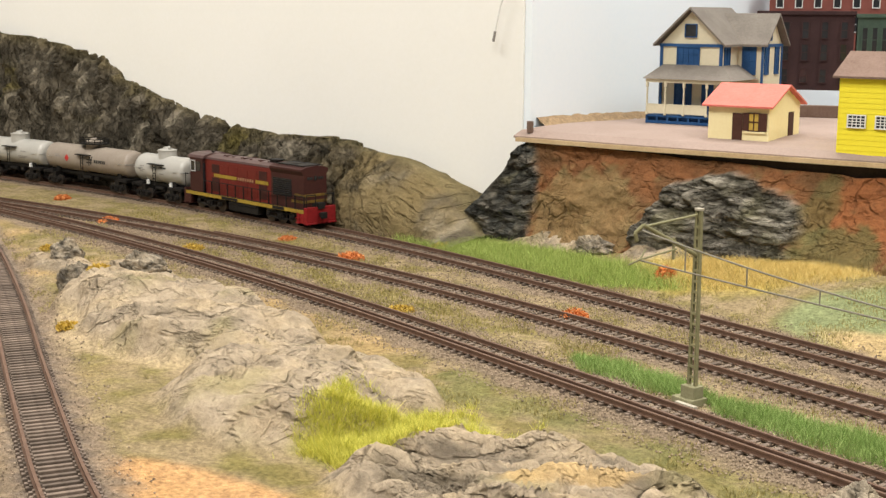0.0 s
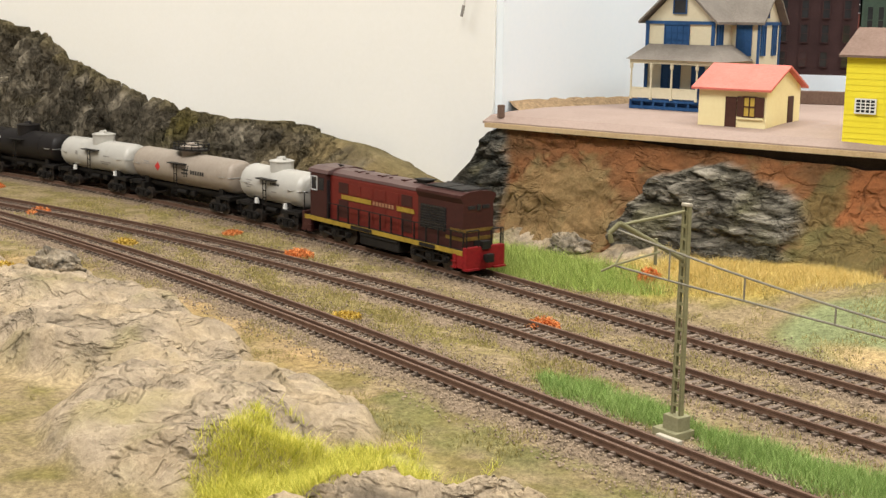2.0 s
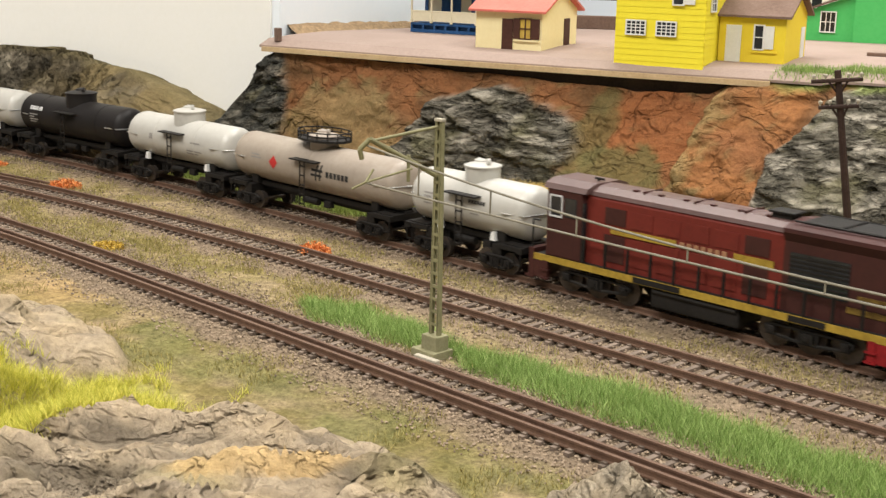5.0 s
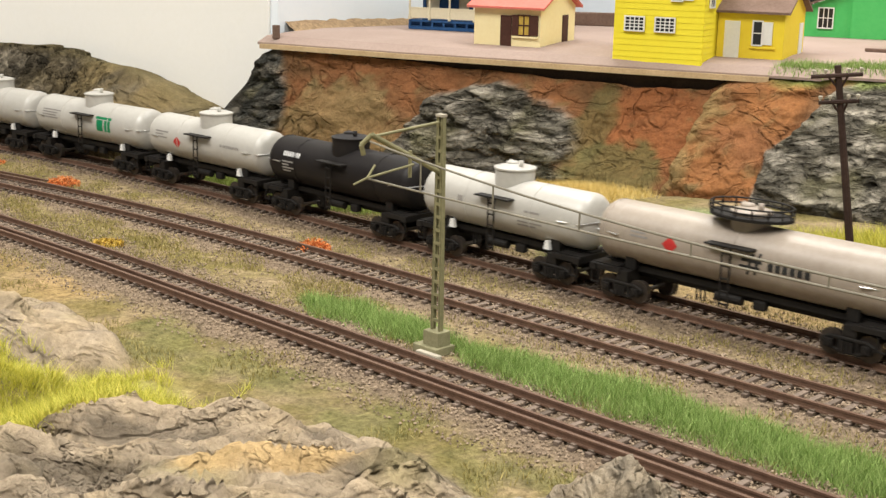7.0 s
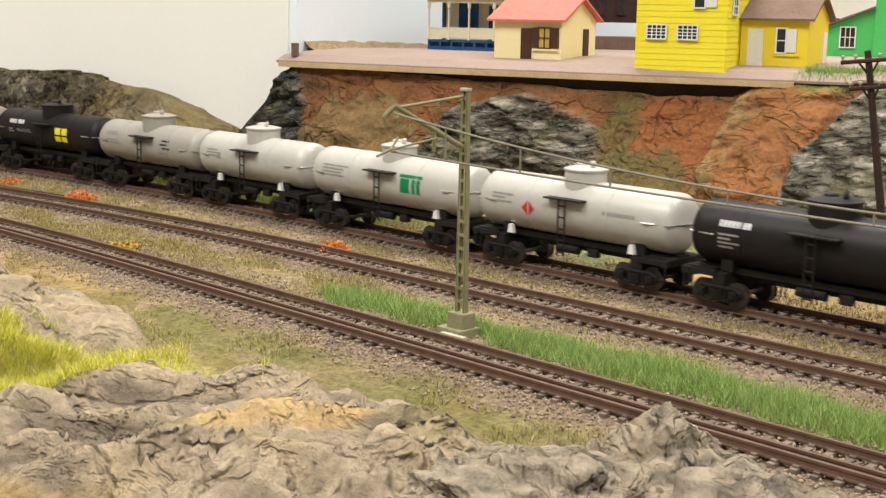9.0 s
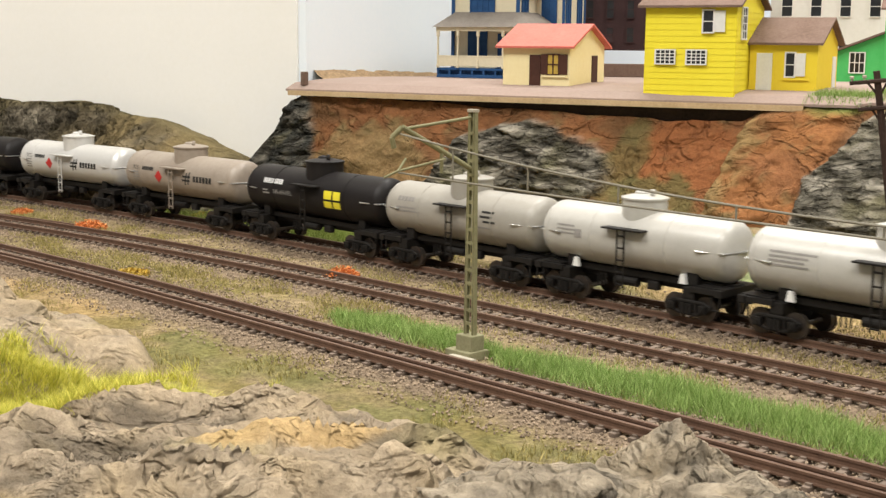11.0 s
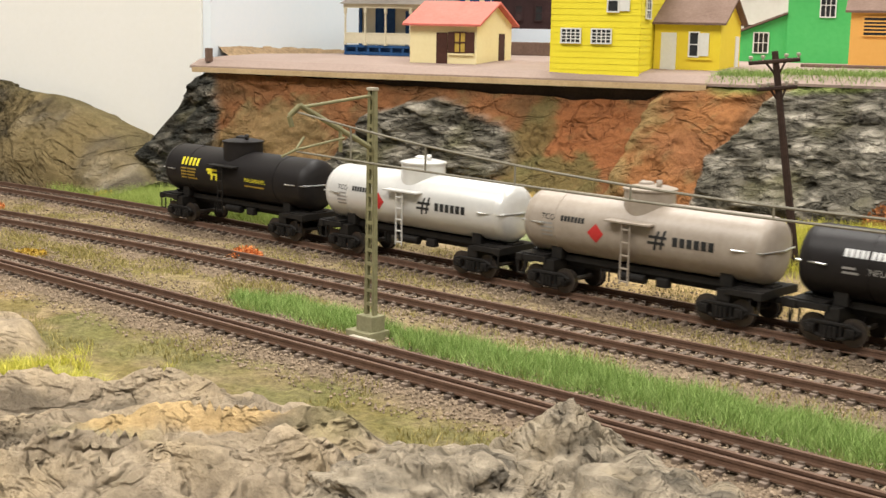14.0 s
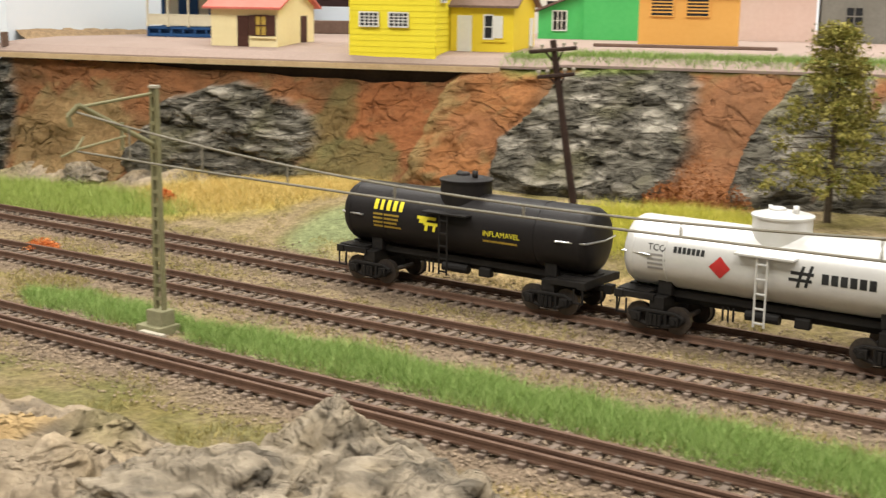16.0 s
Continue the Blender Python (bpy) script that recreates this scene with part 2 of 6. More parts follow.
M_ORANGE = paint("orange_wall", (0.72, 0.36, 0.08), (0.84, 0.48, 0.14), 0.65, 300, 22, 0.05, spread=0.9)
M_PINK = paint("pale_pink_wall", (0.66, 0.47, 0.40), (0.76, 0.58, 0.51), 0.7, 300, 22, 0.05)
M_GREYWALL = paint("grey_wall", (0.17, 0.165, 0.14), (0.27, 0.26, 0.23), 0.8, 300, 22, 0.1)
M_WHITEWALL = paint("off_white_wall", (0.70, 0.67, 0.60), (0.80, 0.77, 0.71), 0.7, 300, 22, 0.05)
M_GRASS = island_paint("green_static_grass", (0.13, 0.23, 0.045), (0.38, 0.48, 0.17))
M_GRASSLIME = island_paint("lime_static_grass", (0.32, 0.34, 0.035), (0.80, 0.72, 0.17))
M_GRASSMEADOW = island_paint("meadow_static_grass", (0.20, 0.29, 0.05), (0.50, 0.56, 0.18))
M_GRASSYEL = island_paint("straw_yellow_static_grass", (0.50, 0.37, 0.10), (0.80, 0.63, 0.27))
M_GRASSDRY = island_paint("dry_static_grass", (0.19, 0.17, 0.05), (0.45, 0.37, 0.15))
M_TUFT = island_paint("orange_flower_foam", (0.45, 0.09, 0.02), (0.78, 0.34, 0.12))
M_TUFTYEL = island_paint("ochre_foam_bush", (0.36, 0.22, 0.02), (0.60, 0.42, 0.10))
M_BUSHRED = island_paint("rust_foam_bush", (0.14, 0.045, 0.015), (0.34, 0.14, 0.05))
M_NEEDLE = island_paint("olive_pine_foliage", (0.10, 0.105, 0.018), (0.36, 0.31, 0.085))
M_BARK = paint("pine_bark", (0.04, 0.03, 0.02), (0.10, 0.075, 0.05), 0.9, 700, 90, 0.4)


# ---- mesh helpers (all lengths in millimetres) ----
def part(name, bm, material, parent=None, label="", smooth=False):
    me = bpy.data.meshes.new(name)
    bm.to_mesh(me)
    bm.free()
    me.transform(Matrix.Scale(MM, 4))
    if smooth:
        me.polygons.foreach_set("use_smooth", [True] * len(me.polygons))
    me.materials.append(material)
    ob = new(name, me)
    ob.parent = parent
    if label:
        ob["label"] = label
    return ob


def mesh_part(name, verts, faces, material, parent=None, label="", smooth=False, colours=None):
    me = bpy.data.meshes.new(name)
    me.from_pydata((np.asarray(verts, float) * MM).tolist(), [], faces if isinstance(faces, list) else faces.tolist())
    if smooth:
        me.polygons.foreach_set("use_smooth", [True] * len(me.polygons))
    if colours is not None:
        lay = me.attributes.new("zone", "FLOAT_COLOR", "POINT")
        lay.data.foreach_set("color", np.c_[colours, np.ones(len(colours))].astype(np.float32).ravel())
    me.materials.append(material)
    me.update()
    ob = new(name, me)
    ob.parent = parent
    if label:
        ob["label"] = label
    return ob


def thing(name, x, y, z, rz, label, category, group=""):
    ob = new(name)
    ob.matrix_world = pose(x * MM, y * MM, z * MM, 0, 0, rz)
    ob.empty_display_size = 0.005
    return tagged(ob, label, category, group)


def box(bm, x0, x1, y0, y1, z0, z1, bevel=0.0):
    r = bmesh.ops.create_cube(bm, size=1.0)
    for v in r["verts"]:
        v.co = Vector(((x0 + x1) / 2 + v.co.x * (x1 - x0), (y0 + y1) / 2 + v.co.y * (y1 - y0), (z0 + z1) / 2 + v.co.z * (z1 - z0)))
    if bevel:
        es = {e for v in r["verts"] for e in v.link_edges}
        bmesh.ops.bevel(bm, geom=list(es), offset=bevel, segments=2, affect="EDGES", profile=0.6)
    return bm


def boxes(*rows, bevel=0.0):
    bm = bmesh.new()
    for r in rows:
        box(bm, *r, bevel=bevel)
    return bm


def rod(bm, a, b, r, seg=8, r2=None):
    a, b = Vector(a), Vector(b)
    d = b - a
    m = Matrix.Translation((a + b) / 2) @ d.to_track_quat("Z", "Y").to_matrix().to_4x4()
    bmesh.ops.create_cone(bm, cap_ends=True, segments=seg, radius1=r, radius2=r if r2 is None else r2, depth=d.length, matrix=m)
    return bm


def rods(*rows, r=0.4, seg=8):
    bm = bmesh.new()
    for a, b in rows:
        rod(bm, a, b, r, seg)
    return bm


def lathe(bm, profile, axis="X", at=(0, 0, 0), seg=28):
    """Turns (along, radius) pairs round an axis; closed at both ends."""
    rings = []
    for u, r in profile:
        ring = []
        for k in range(seg):
            a = 2 * math.pi * k / seg
            c, s = r * math.cos(a), r * math.sin(a)
            co = {"X": (u, c, s), "Y": (c, u, s), "Z": (c, s, u)}[axis]
            ring.append(bm.verts.new(Vector(co) + Vector(at)))
        rings.append(ring)
    for p, q in zip(rings, rings[1:]):
        for k in range(seg):
            bm.faces.new((p[k], p[(k + 1) % seg], q[(k + 1) % seg], q[k]))
    bm.faces.new(rings[0][::-1])
    bm.faces.new(rings[-1])
    bmesh.ops.recalc_face_normals(bm, faces=bm.faces[:])
    return bm


def prism(points, y0, y1):
    """An outline in x and z, pushed from y0 to y1."""
    bm = bmesh.new()
    a = [bm.verts.new((x, y0, z)) for x, z in points]
    b = [bm.verts.new((x, y1, z)) for x, z in points]
    bm.faces.new(a)
    bm.faces.new(b[::-1])
    for k in range(len(a)):
        j = (k + 1) % len(a)
        bm.faces.new((a[j], a[k], b[k], b[j]))
    bmesh.ops.recalc_face_normals(bm, faces=bm.faces[:])
    return bm


def turned(bm, rz):
    bmesh.ops.rotate(bm, verts=bm.verts[:], cent=(0, 0, 0), matrix=Matrix.Rotation(radians(rz), 3, "Z"))
    return bm


def fbm(x, y, z=0.0, octaves=5):
    return noise.fractal(Vector((x, y, z)), 0.9, 2.1, octaves)


def crag(u, v, w=0.0):
    """Broken rock: blocks with sunken joints, from -1 to about 1."""
    q = Vector((u + 0.35 * noise.noise(Vector((u * 2, v * 2, w))), v + 0.35 * noise.noise(Vector((v * 2, u * 2, w + 5))), w))
    d, pts = noise.voronoi(q)
    block = noise.cell(pts[0] * 7.3)
    return 0.9 * min(1.0, (d[1] - d[0]) * 2.2) + 0.5 * block - 0.75


def strata(u, v, w=0.0):
    """Layered rock: tilted ledges of uneven height, cut by thin cracks, from about -1 to 1."""
    q = Vector((u, v, w))
    a = 1.5 * noise.fractal(q, 0.9, 2.1, 4) + 0.5 * v
    k = math.floor(a * 2.0)
    ledge = (k + smooth01((a * 2.0 - k - 0.5) * 2.0)) / 2.0 - 0.5 * v
    crack = max(0.0, 1.0 - abs(noise.noise(q * 1.6 + Vector((7.0, 3.0, w)))) * 9.0)
    split = max(0.0, 1.0 - abs(noise.noise(Vector((u * 2.6 + v, v * 3.4, w + 11.0)))) * 8.0)
    return 0.75 * ledge - 0.5 * crack - 0.12 * split


def smooth01(v):
    v = min(1.0, max(0.0, v))
    return v * v * (3 - 2 * v)


def along(pts, u):
    """The height of a broken line of (u, v) pairs at u."""
    return float(np.interp(u, [p[0] for p in pts], [p[1] for p in pts]))


# ---- lines of the plan ----
def back_y(x):
    if x < -960:
        return 8.2 - 2.3e-4 * 770 ** 2 + 4.6e-4 * 770 * (x + 960)
    return 8.2 - 2.3e-4 * min(0.0, x + 190) ** 2


def mid_y(x):
    return -44.0 + 0.022 * x - 2.6e-4 * min(0.0, x + 100) ** 2


def front_y(x):
    return -116.0 + 0.004 * x - 1.7e-4 * min(0.0, x + 130) ** 2


LEFT = [(-900, -216), (-700, -208), (-560, -214), (-460, -234), (-380, -252), (-300, -271), (-200, -297), (-110, -319), (-30, -338), (60, -352), (160, -362), (300, -370)]


def left_y(x):
    xs = np.array([p[0] for p in LEFT], float)
    ys = np.array([p[1] for p in LEFT], float)
    return float(np.mean(np.interp([x - 30, x - 15, x, x + 15, x + 30], xs, ys)))


EDGE = [(-345, 62), (-313, 84), (-222, 108), (-100, 150), (-40, 172), (34, 198), (90, 214), (200, 252), (330, 300), (520, 360)]
PLAT_Z = 78.0


def edge_y(x):
    return along(EDGE, x)


def foot_y(x):
    return edge_y(x) - along([(-345, 8), (-300, 20), (-200, 30), (-60, 42), (60, 78), (150, 84), (520, 90)], x)


# ---- the room round the layout ----
def room():
    def slab(name, x0, x1, y0, y1, z0, z1, mat, label, cat):
        ob = part(name, boxes((x0, x1, y0, y1, z0, z1)), mat)
        tagged(ob, label, cat, "", "structure")
    slab("floor", -3000, 2600, -2600, 2600, -1010, -960, M_FLOOR, "plain grey floor of the hobby room", "floor")
    slab("ceiling", -3000, 2600, -2600, 2600, 1700, 1740, M_ROOM, "plain white ceiling of the hobby room", "ceiling")
    slab("wall_south", -3000, 2600, -2640, -2603, -957, 1697, M_ROOM, "plain white wall of the hobby room", "wall")
    slab("wall_north", -3000, 2600, 2603, 2640, -957, 1697, M_ROOM, "plain white wall of the hobby room", "wall")
    slab("wall_east", 2603, 2640, -2600, 2600, -957, 1697, M_ROOM, "plain white wall of the hobby room", "wall")
    slab("wall_west", -3040, -3003, -2600, 2600, -957, 1697, M_ROOM, "plain white wall of the hobby room", "wall")


room()
for lx, ly, lw in ((-0.6, -1.15, LAMP * 1.22), (0.95, -1.15, LAMP * 1.12), (-0.6, 0.55, LAMP * 1.25), (0.95, 0.55, LAMP * 1.05)):
    ceiling_lamp(lx, ly, 1.69, 1.1, 0.6, lw)


# ---- ground ----
def mound(x, y, cx, cy, rx, ry, turn=0.0):
    c, s = math.cos(radians(turn)), math.sin(radians(turn))
    dx, dy = x - cx, y - cy
    return 1 - ((dx * c + dy * s) / rx) ** 2 - ((-dx * s + dy * c) / ry) ** 2


ROCKS = [  # cx, cy, rx, ry, turn, height, seed
    (-222, -209, 122, 50, 2, 21, 1), (-88, -224, 66, 54, -20, 19, 2), (-300, -192, 40, 20, 0, 14, 3), (-82, -181, 52, 15, -4, 11, 2), (-385, -170, 26, 12, 0, 9, 4), (-415, -205, 50, 18, 5, 9, 5),
    (56, -213, 82, 46, 24, 18, 6), (150, -205, 46, 28, 30, 8, 7),
    (-262, 78, 46, 12, 14, 11, 8), (-180, 92, 40, 12, 20, 9, 9)]


def ground_z(x, y):
    by, fy = back_y(x), front_y(x)
    z = -3.7
    far = smooth01((y - by - 16) / 85.0)
    z += far * along([(-420, 6), (-300, 8), (-150, 14), (0, 20), (120, 22), (400, 24)], x)
    near = smooth01((fy - 18 - y) / 70.0)
    z += near * along([(-500, -2), (-300, 2), (-100, -2), (40, -3), (200, 0)], x)
    rock = 0.0
    lift = 0.0
    for cx, cy, rx, ry, turn, h, k in ROCKS:
        m = mound(x, y, cx, cy, rx, ry, turn)
        if m > -0.3:
            m += 0.28 * fbm(x * 0.035, y * 0.035, k * 2.3, 3)
        if m > 0:
            u, v = 0.72 * x + 0.69 * y, -0.69 * x + 0.72 * y
            a = smooth01(m * 1.5)
            f = 0.68 + 0.42 * strata(u * 0.010, v * 0.04, k * 3.1) + 0.16 * fbm(u * 0.02, v * 0.04, k * 1.7, 3)
            f += 0.26 * strata(u * 0.026, v * 0.085, k * 1.3) + 0.05 * fbm(u * 0.10, v * 0.18, k * 0.7, 4)
            if k < 3:
                f = 0.5 + 0.45 * f + 0.05 * fbm(u * 0.09, v * 0.12, k * 2.7, 4)
            lift = max(lift, h * a * max(0.05, f))
            rock = max(rock, smooth01(m * 3.0))
    z += lift
    on_ballast = min(abs(y - by), abs(y - mid_y(x)), abs(y - fy), abs(y - left_y(x)))
    rough = smooth01((on_ballast - 12) / 10.0)
    z += rough * 1.1 * fbm(x * 0.03, y * 0.03, 2.0) + 0.35 * fbm(x * 0.16, y * 0.16, 5.0, 3)
    bed = 1 - smooth01((abs(y - left_y(x)) - 15) / 12.0)
    z += bed * (-5.6 + 0.3 * fbm(x * 0.2, y * 0.2, 6.0, 3) - z)
    return z, rock * (1 - bed), on_ballast


def mixc(a, b, f):
    return tuple(p + (q - p) * f for p, q in zip(a, b))


def strip(x, y):
    c = -86 + 0.012 * x
    w = along([(-64, 4), (-40, 15), (-5, 13), (12, 7), (26, 7), (36, 14), (120, 16), (300, 17)], x)
    return (1 - abs(y - c) / w) if x > -64 and y > front_y(x) + 13 and y < mid_y(x) - 13 else -1


C_BALLAST, C_TAN, C_SAND, C_OLIVE = (0.28, 0.21, 0.145), (0.36, 0.275, 0.16), (0.50, 0.335, 0.16), (0.23, 0.19, 0.07)
C_MINT, C_GREEN, C_STRAW = (0.26, 0.29, 0.14), (0.18, 0.25, 0.05), (0.50, 0.385, 0.11)


def ground_colour(x, y, z, rock, nearest):
    n = fbm(x * 0.012, y * 0.012, 1.0)
    n2 = fbm(x * 0.05, y * 0.05, 3.0, 4)
    c = mixc(C_TAN, C_OLIVE, smooth01(0.45 + 0.9 * n2 + 0.3 * n))
    if y < front_y(x) - 22:
        c = mixc(c, C_SAND, smooth01(0.15 + 1.0 * n + 0.4 * fbm(x * 0.008, y * 0.01, 9.0)) * 0.8)
        c = mixc(c, (0.64, 0.36, 0.16), smooth01(mound(x, y, -15, -303, 60, 24, 20) * 2) * 0.85)
        c = mixc(c, (0.56, 0.43, 0.27), smooth01(mound(x, y, -235, -250, 130, 26, 12) * 2) * 0.6)
        c = mixc(c, (0.42, 0.40, 0.10), smooth01(mound(x, y, -22, -214, 31, 46, -10) * 2) * 0.7)
    if front_y(x) + 10 < y < mid_y(x) - 10 and x < -50:
        c = mixc(c, (0.33, 0.265, 0.12), smooth01(0.35 + 1.3 * fbm(x * 0.02, y * 0.05, 27.0, 4)) * 0.9)
    if strip(x, y) > -0.4 and x > -64:
        c = mixc(c, (0.16, 0.20, 0.06), smooth01(0.5 + strip(x, y) + 0.6 * n2) * 0.85)
    if -62 < y - front_y(x) < -18 and x > -80:
        c = mixc(c, (0.21, 0.20, 0.075), smooth01(0.35 + 1.3 * fbm(x * 0.03, y * 0.03, 41.0, 4)) * 0.8)
    if y > back_y(x) + 18:
        c = mixc(c, C_STRAW, smooth01(mound(x, y, -125, 95, 80, 50, 25) * 2 + 0.3 * n2))
        c = mixc(c, C_MINT, smooth01(mound(x, y, -10, 68, 58, 40, 25) * 2))
        c = mixc(c, C_GREEN, smooth01(mound(x, y, -260, 40, 140, 30, 8) * 2 + 0.3 * n2))
        c = mixc(c, (0.52, 0.38, 0.19), smooth01(mound(x, y, 70, 40, 110, 18, 0) * 2))
    if rock > 0:
        u, v = 0.72 * x + 0.69 * y, -0.69 * x + 0.72 * y
        bare = 0.45 if x < 0 and y < front_y(x) else 0.85
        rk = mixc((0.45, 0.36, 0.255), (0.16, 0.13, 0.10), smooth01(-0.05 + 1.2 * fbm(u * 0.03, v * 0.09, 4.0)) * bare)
        rk = mixc(rk, (0.47, 0.355, 0.21), smooth01(0.3 + 0.9 * n2) * 0.55)
        # Dark ledge hollows: crevice shade painted in, matching the near rock's relief.
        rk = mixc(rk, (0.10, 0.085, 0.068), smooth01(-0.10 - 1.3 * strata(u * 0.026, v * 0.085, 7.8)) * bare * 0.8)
        rk = mixc(rk, (0.30, 0.26, 0.11), smooth01(-0.1 + 1.2 * fbm(x * 0.03, y * 0.03, 33.0, 4)) * 0.55)
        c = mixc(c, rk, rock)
        c = mixc(c, (0.58, 0.40, 0.19), smooth01(mound(x, y, 68, -202, 28, 10, 55) * 2) * 0.85)
    if abs(y - left_y(x)) < 14:
        return mixc((0.17, 0.13, 0.10), (0.27, 0.21, 0.155), smooth01(0.5 + n2))
    return mixc(c, C_BALLAST, 1 - smooth01((nearest - 17 - 7 * n2) / 9.0))


def ground():
    xs = np.r_[np.arange(-1960, -1000, 30.0), np.arange(-1000, -420, 7.0), np.arange(-420, 0, 3.0), np.arange(0, 210, 1.6), np.arange(210, 300, 3.0), np.arange(300, 560, 8.0), np.arange(560, 1560, 30.0)]
    ys = np.r_[np.arange(-820, -420, 25.0), np.arange(-420, -260, 4.0), np.arange(-260, -140, 1.6), np.arange(-140, 60, 2.6), np.arange(60, 300, 5.0)]
    verts, cols, stone = [], [], []
    for y in ys:
        for x in xs:
            z, rock, near = ground_z(x, y)
            verts.append((x, y, z))
            stone.append(rock)
            cols.append(ground_colour(x, y, z, rock, near))
    nx, ny = len(xs), len(ys)
    i = np.arange(nx * ny).reshape(ny, nx)
    faces = np.stack([i[:-1, :-1], i[:-1, 1:], i[1:, 1:], i[1:, :-1]], -1).reshape(-1, 4)
    ob = mesh_part("ground", verts, faces, M_GROUND, smooth=True, colours=np.array(cols))
    ob.data.materials.append(M_ROCK)
    stony = np.array(stone)[faces].min(axis=1) > 0.35
    ob.data.polygons.foreach_set("material_index", stony.astype(np.int32))
    tagged(ob, "sandy scenic ground with grey ballast, grass patches and plaster rocks", "ground", "", "structure")
    top = part("baseboard", boxes((-1955, 1525, -815, 296, -70, -24)), M_PLY)
    tagged(top, "thick plywood baseboard under the scenery", "baseboard", "", "structure")


ground()

SLATES = [(-157, 20, 52, 39), (-318, 20, 30, 60), (38, 32, 47, 46), (128, 45, 22, 40), (205, 30, 66, 60)]


def cliff_zone(x, z):
    """How much slate, buttress and moss there is at a place on the face."""
    wob = 0.24 * fbm(x * 0.04, z * 0.05, 31.0, 4)
    slate = max(mound(x, z, cx, cz, rx, rz) for cx, cz, rx, rz in SLATES) + wob
    butt = mound(x, z, -27, 34, 27, 75) + wob * 0.5
    return smooth01(slate * 6), smooth01(butt * 4)


def cliff():
    us = np.r_[np.arange(-344, 150, 1.5), np.arange(150, 520, 4.0)]
    vs = np.linspace(0, 1, 64)
    verts, cols, hard = [], [], []
    for v in vs:
        for x in us:
            f, e = foot_y(x), edge_y(x)
            gz = ground_z(x, f)[0]
            top = along([(-344, 16), (-338, 27), (-324, 46), (-316, 64), (-308, 67.4), (-240, 67.0), (-180, 64.5), (-130, 62.5), (-70, 61.0), (-56, 62.0), (-46, 68.5), (-10, 71), (30, 73), (520, 74)], x) + 1.3 * fbm(x * 0.05, 1.0, 3.0)
            z = gz - 1 + (top - gz + 1) * (v ** 0.9)
            slate, butt = cliff_zone(x, z)
            y = f + (e - f) * (0.92 * v ** (0.75 + 0.4 * slate) + 0.08 * v)
            fade = smooth01((1 - v) * 9)
            foot = smooth01(v * 8 + 0.2)
            rel = slate * (4.0 * strata(x * 0.026 + z * 0.02, z * 0.075, 1.0) + 2.6 * strata(x * 0.06 + z * 0.03, z * 0.17, 2.0) + 1.2 * crag(x * 0.10, z * 0.22, 2.0) + 4.0)
            rel += (1 - slate) * (4.5 * fbm(x * 0.018, z * 0.026, 6.0, 4) + 2.6 * strata(x * 0.014 + z * 0.018, z * 0.03 - x * 0.006, 4.0) + 1.0 * fbm(x * 0.08, z * 0.09, 9.0, 4))
            rel += butt * (1 - slate) * (8.0 + 2.5 * strata(x * 0.05 + z * 0.03, z * 0.04 - x * 0.03, 9.0))
            y -= rel * fade * foot
            verts.append((x, y, z))
            hard.append(slate)
            n = fbm(x * 0.035, z * 0.06, 2.0)
            n2 = fbm(x * 0.10, z * 0.12, 23.0, 4)
            c = mixc((0.275, 0.12, 0.052), (0.20, 0.105, 0.05), smooth01(0.5 + n))
            c = mixc(c, (0.33, 0.125, 0.05), smooth01(mound(x, z, -76, 42, 30, 26) * 2 + 0.7 * n) * 0.85)
            c = mixc(c, (0.31, 0.215, 0.10), smooth01(mound(x, z, -252, 22, 45, 34) * 2 + 1.1 * n2 + 0.2) * 0.75)
            c = mixc(c, (0.32, 0.135, 0.05), butt * smooth01(0.6 + n) * 0.85)
            c = mixc(c, (0.34, 0.25, 0.11), butt * smooth01((-36 - x) / 12.0 + 0.8 * n2) * 0.7)
            c = mixc(c, (0.20, 0.15, 0.07), smooth01(-0.25 + 1.3 * n2) * 0.7)
            c = mixc(c, (0.145, 0.125, 0.05), smooth01(mound(x, z, -84, 16, 30, 22) * 1.8 + 1.0 * n2) * 0.85)
            c = mixc(c, (0.155, 0.135, 0.055), smooth01(mound(x, z, -104, 40, 12, 26) * 2 + 0.9 * n2) * 0.7)
            c = mixc(c, (0.23, 0.105, 0.05), smooth01(mound(x, z, 90, 42, 18, 40) * 2 + 0.6 * n2) * 0.8)
            # Proud blocks lighter, sunken joints darker: relief shading put into the slate colour.
            sl = mixc((0.14, 0.126, 0.098), (0.41, 0.37, 0.30), smooth01(0.42 + 0.5 * crag(x * 0.10, z * 0.22, 2.0) + 0.9 * fbm(x * 0.07 + z * 0.04, z * 0.2, 19.0)))
            sl = mixc(sl, (0.17, 0.155, 0.075), smooth01(0.0 + 1.1 * fbm(x * 0.04, z * 0.05, 13.0)) * 0.6)
            if x < -280:
                sl = mixc(sl, (0.085, 0.088, 0.08), smooth01(0.55 + n2) * 0.8)
            c = mixc(c, sl, slate)
            if x > -40:
                c = mixc(c, (0.24, 0.29, 0.08), smooth01((v - 0.91 + 0.06 * n) * 12) * smooth01((x + 40) / 30.0))
            cols.append(c)
    nx, ny = len(us), len(vs)
    i = np.arange(nx * ny).reshape(ny, nx)
    faces = np.stack([i[:-1, :-1], i[:-1, 1:], i[1:, 1:], i[1:, :-1]], -1).reshape(-1, 4)
    ob = mesh_part("cliff", verts, faces, M_EARTH, smooth=True, colours=np.array(cols))
    ob.data.materials.append(M_SLATE)
    ob.data.polygons.foreach_set("material_index", (np.array(hard)[faces].mean(axis=1) > 0.5).astype(np.int32))
    tagged(ob, "carved red earth cutting with grey slate outcrops below the town", "cliff", "", "structure")


cliff()

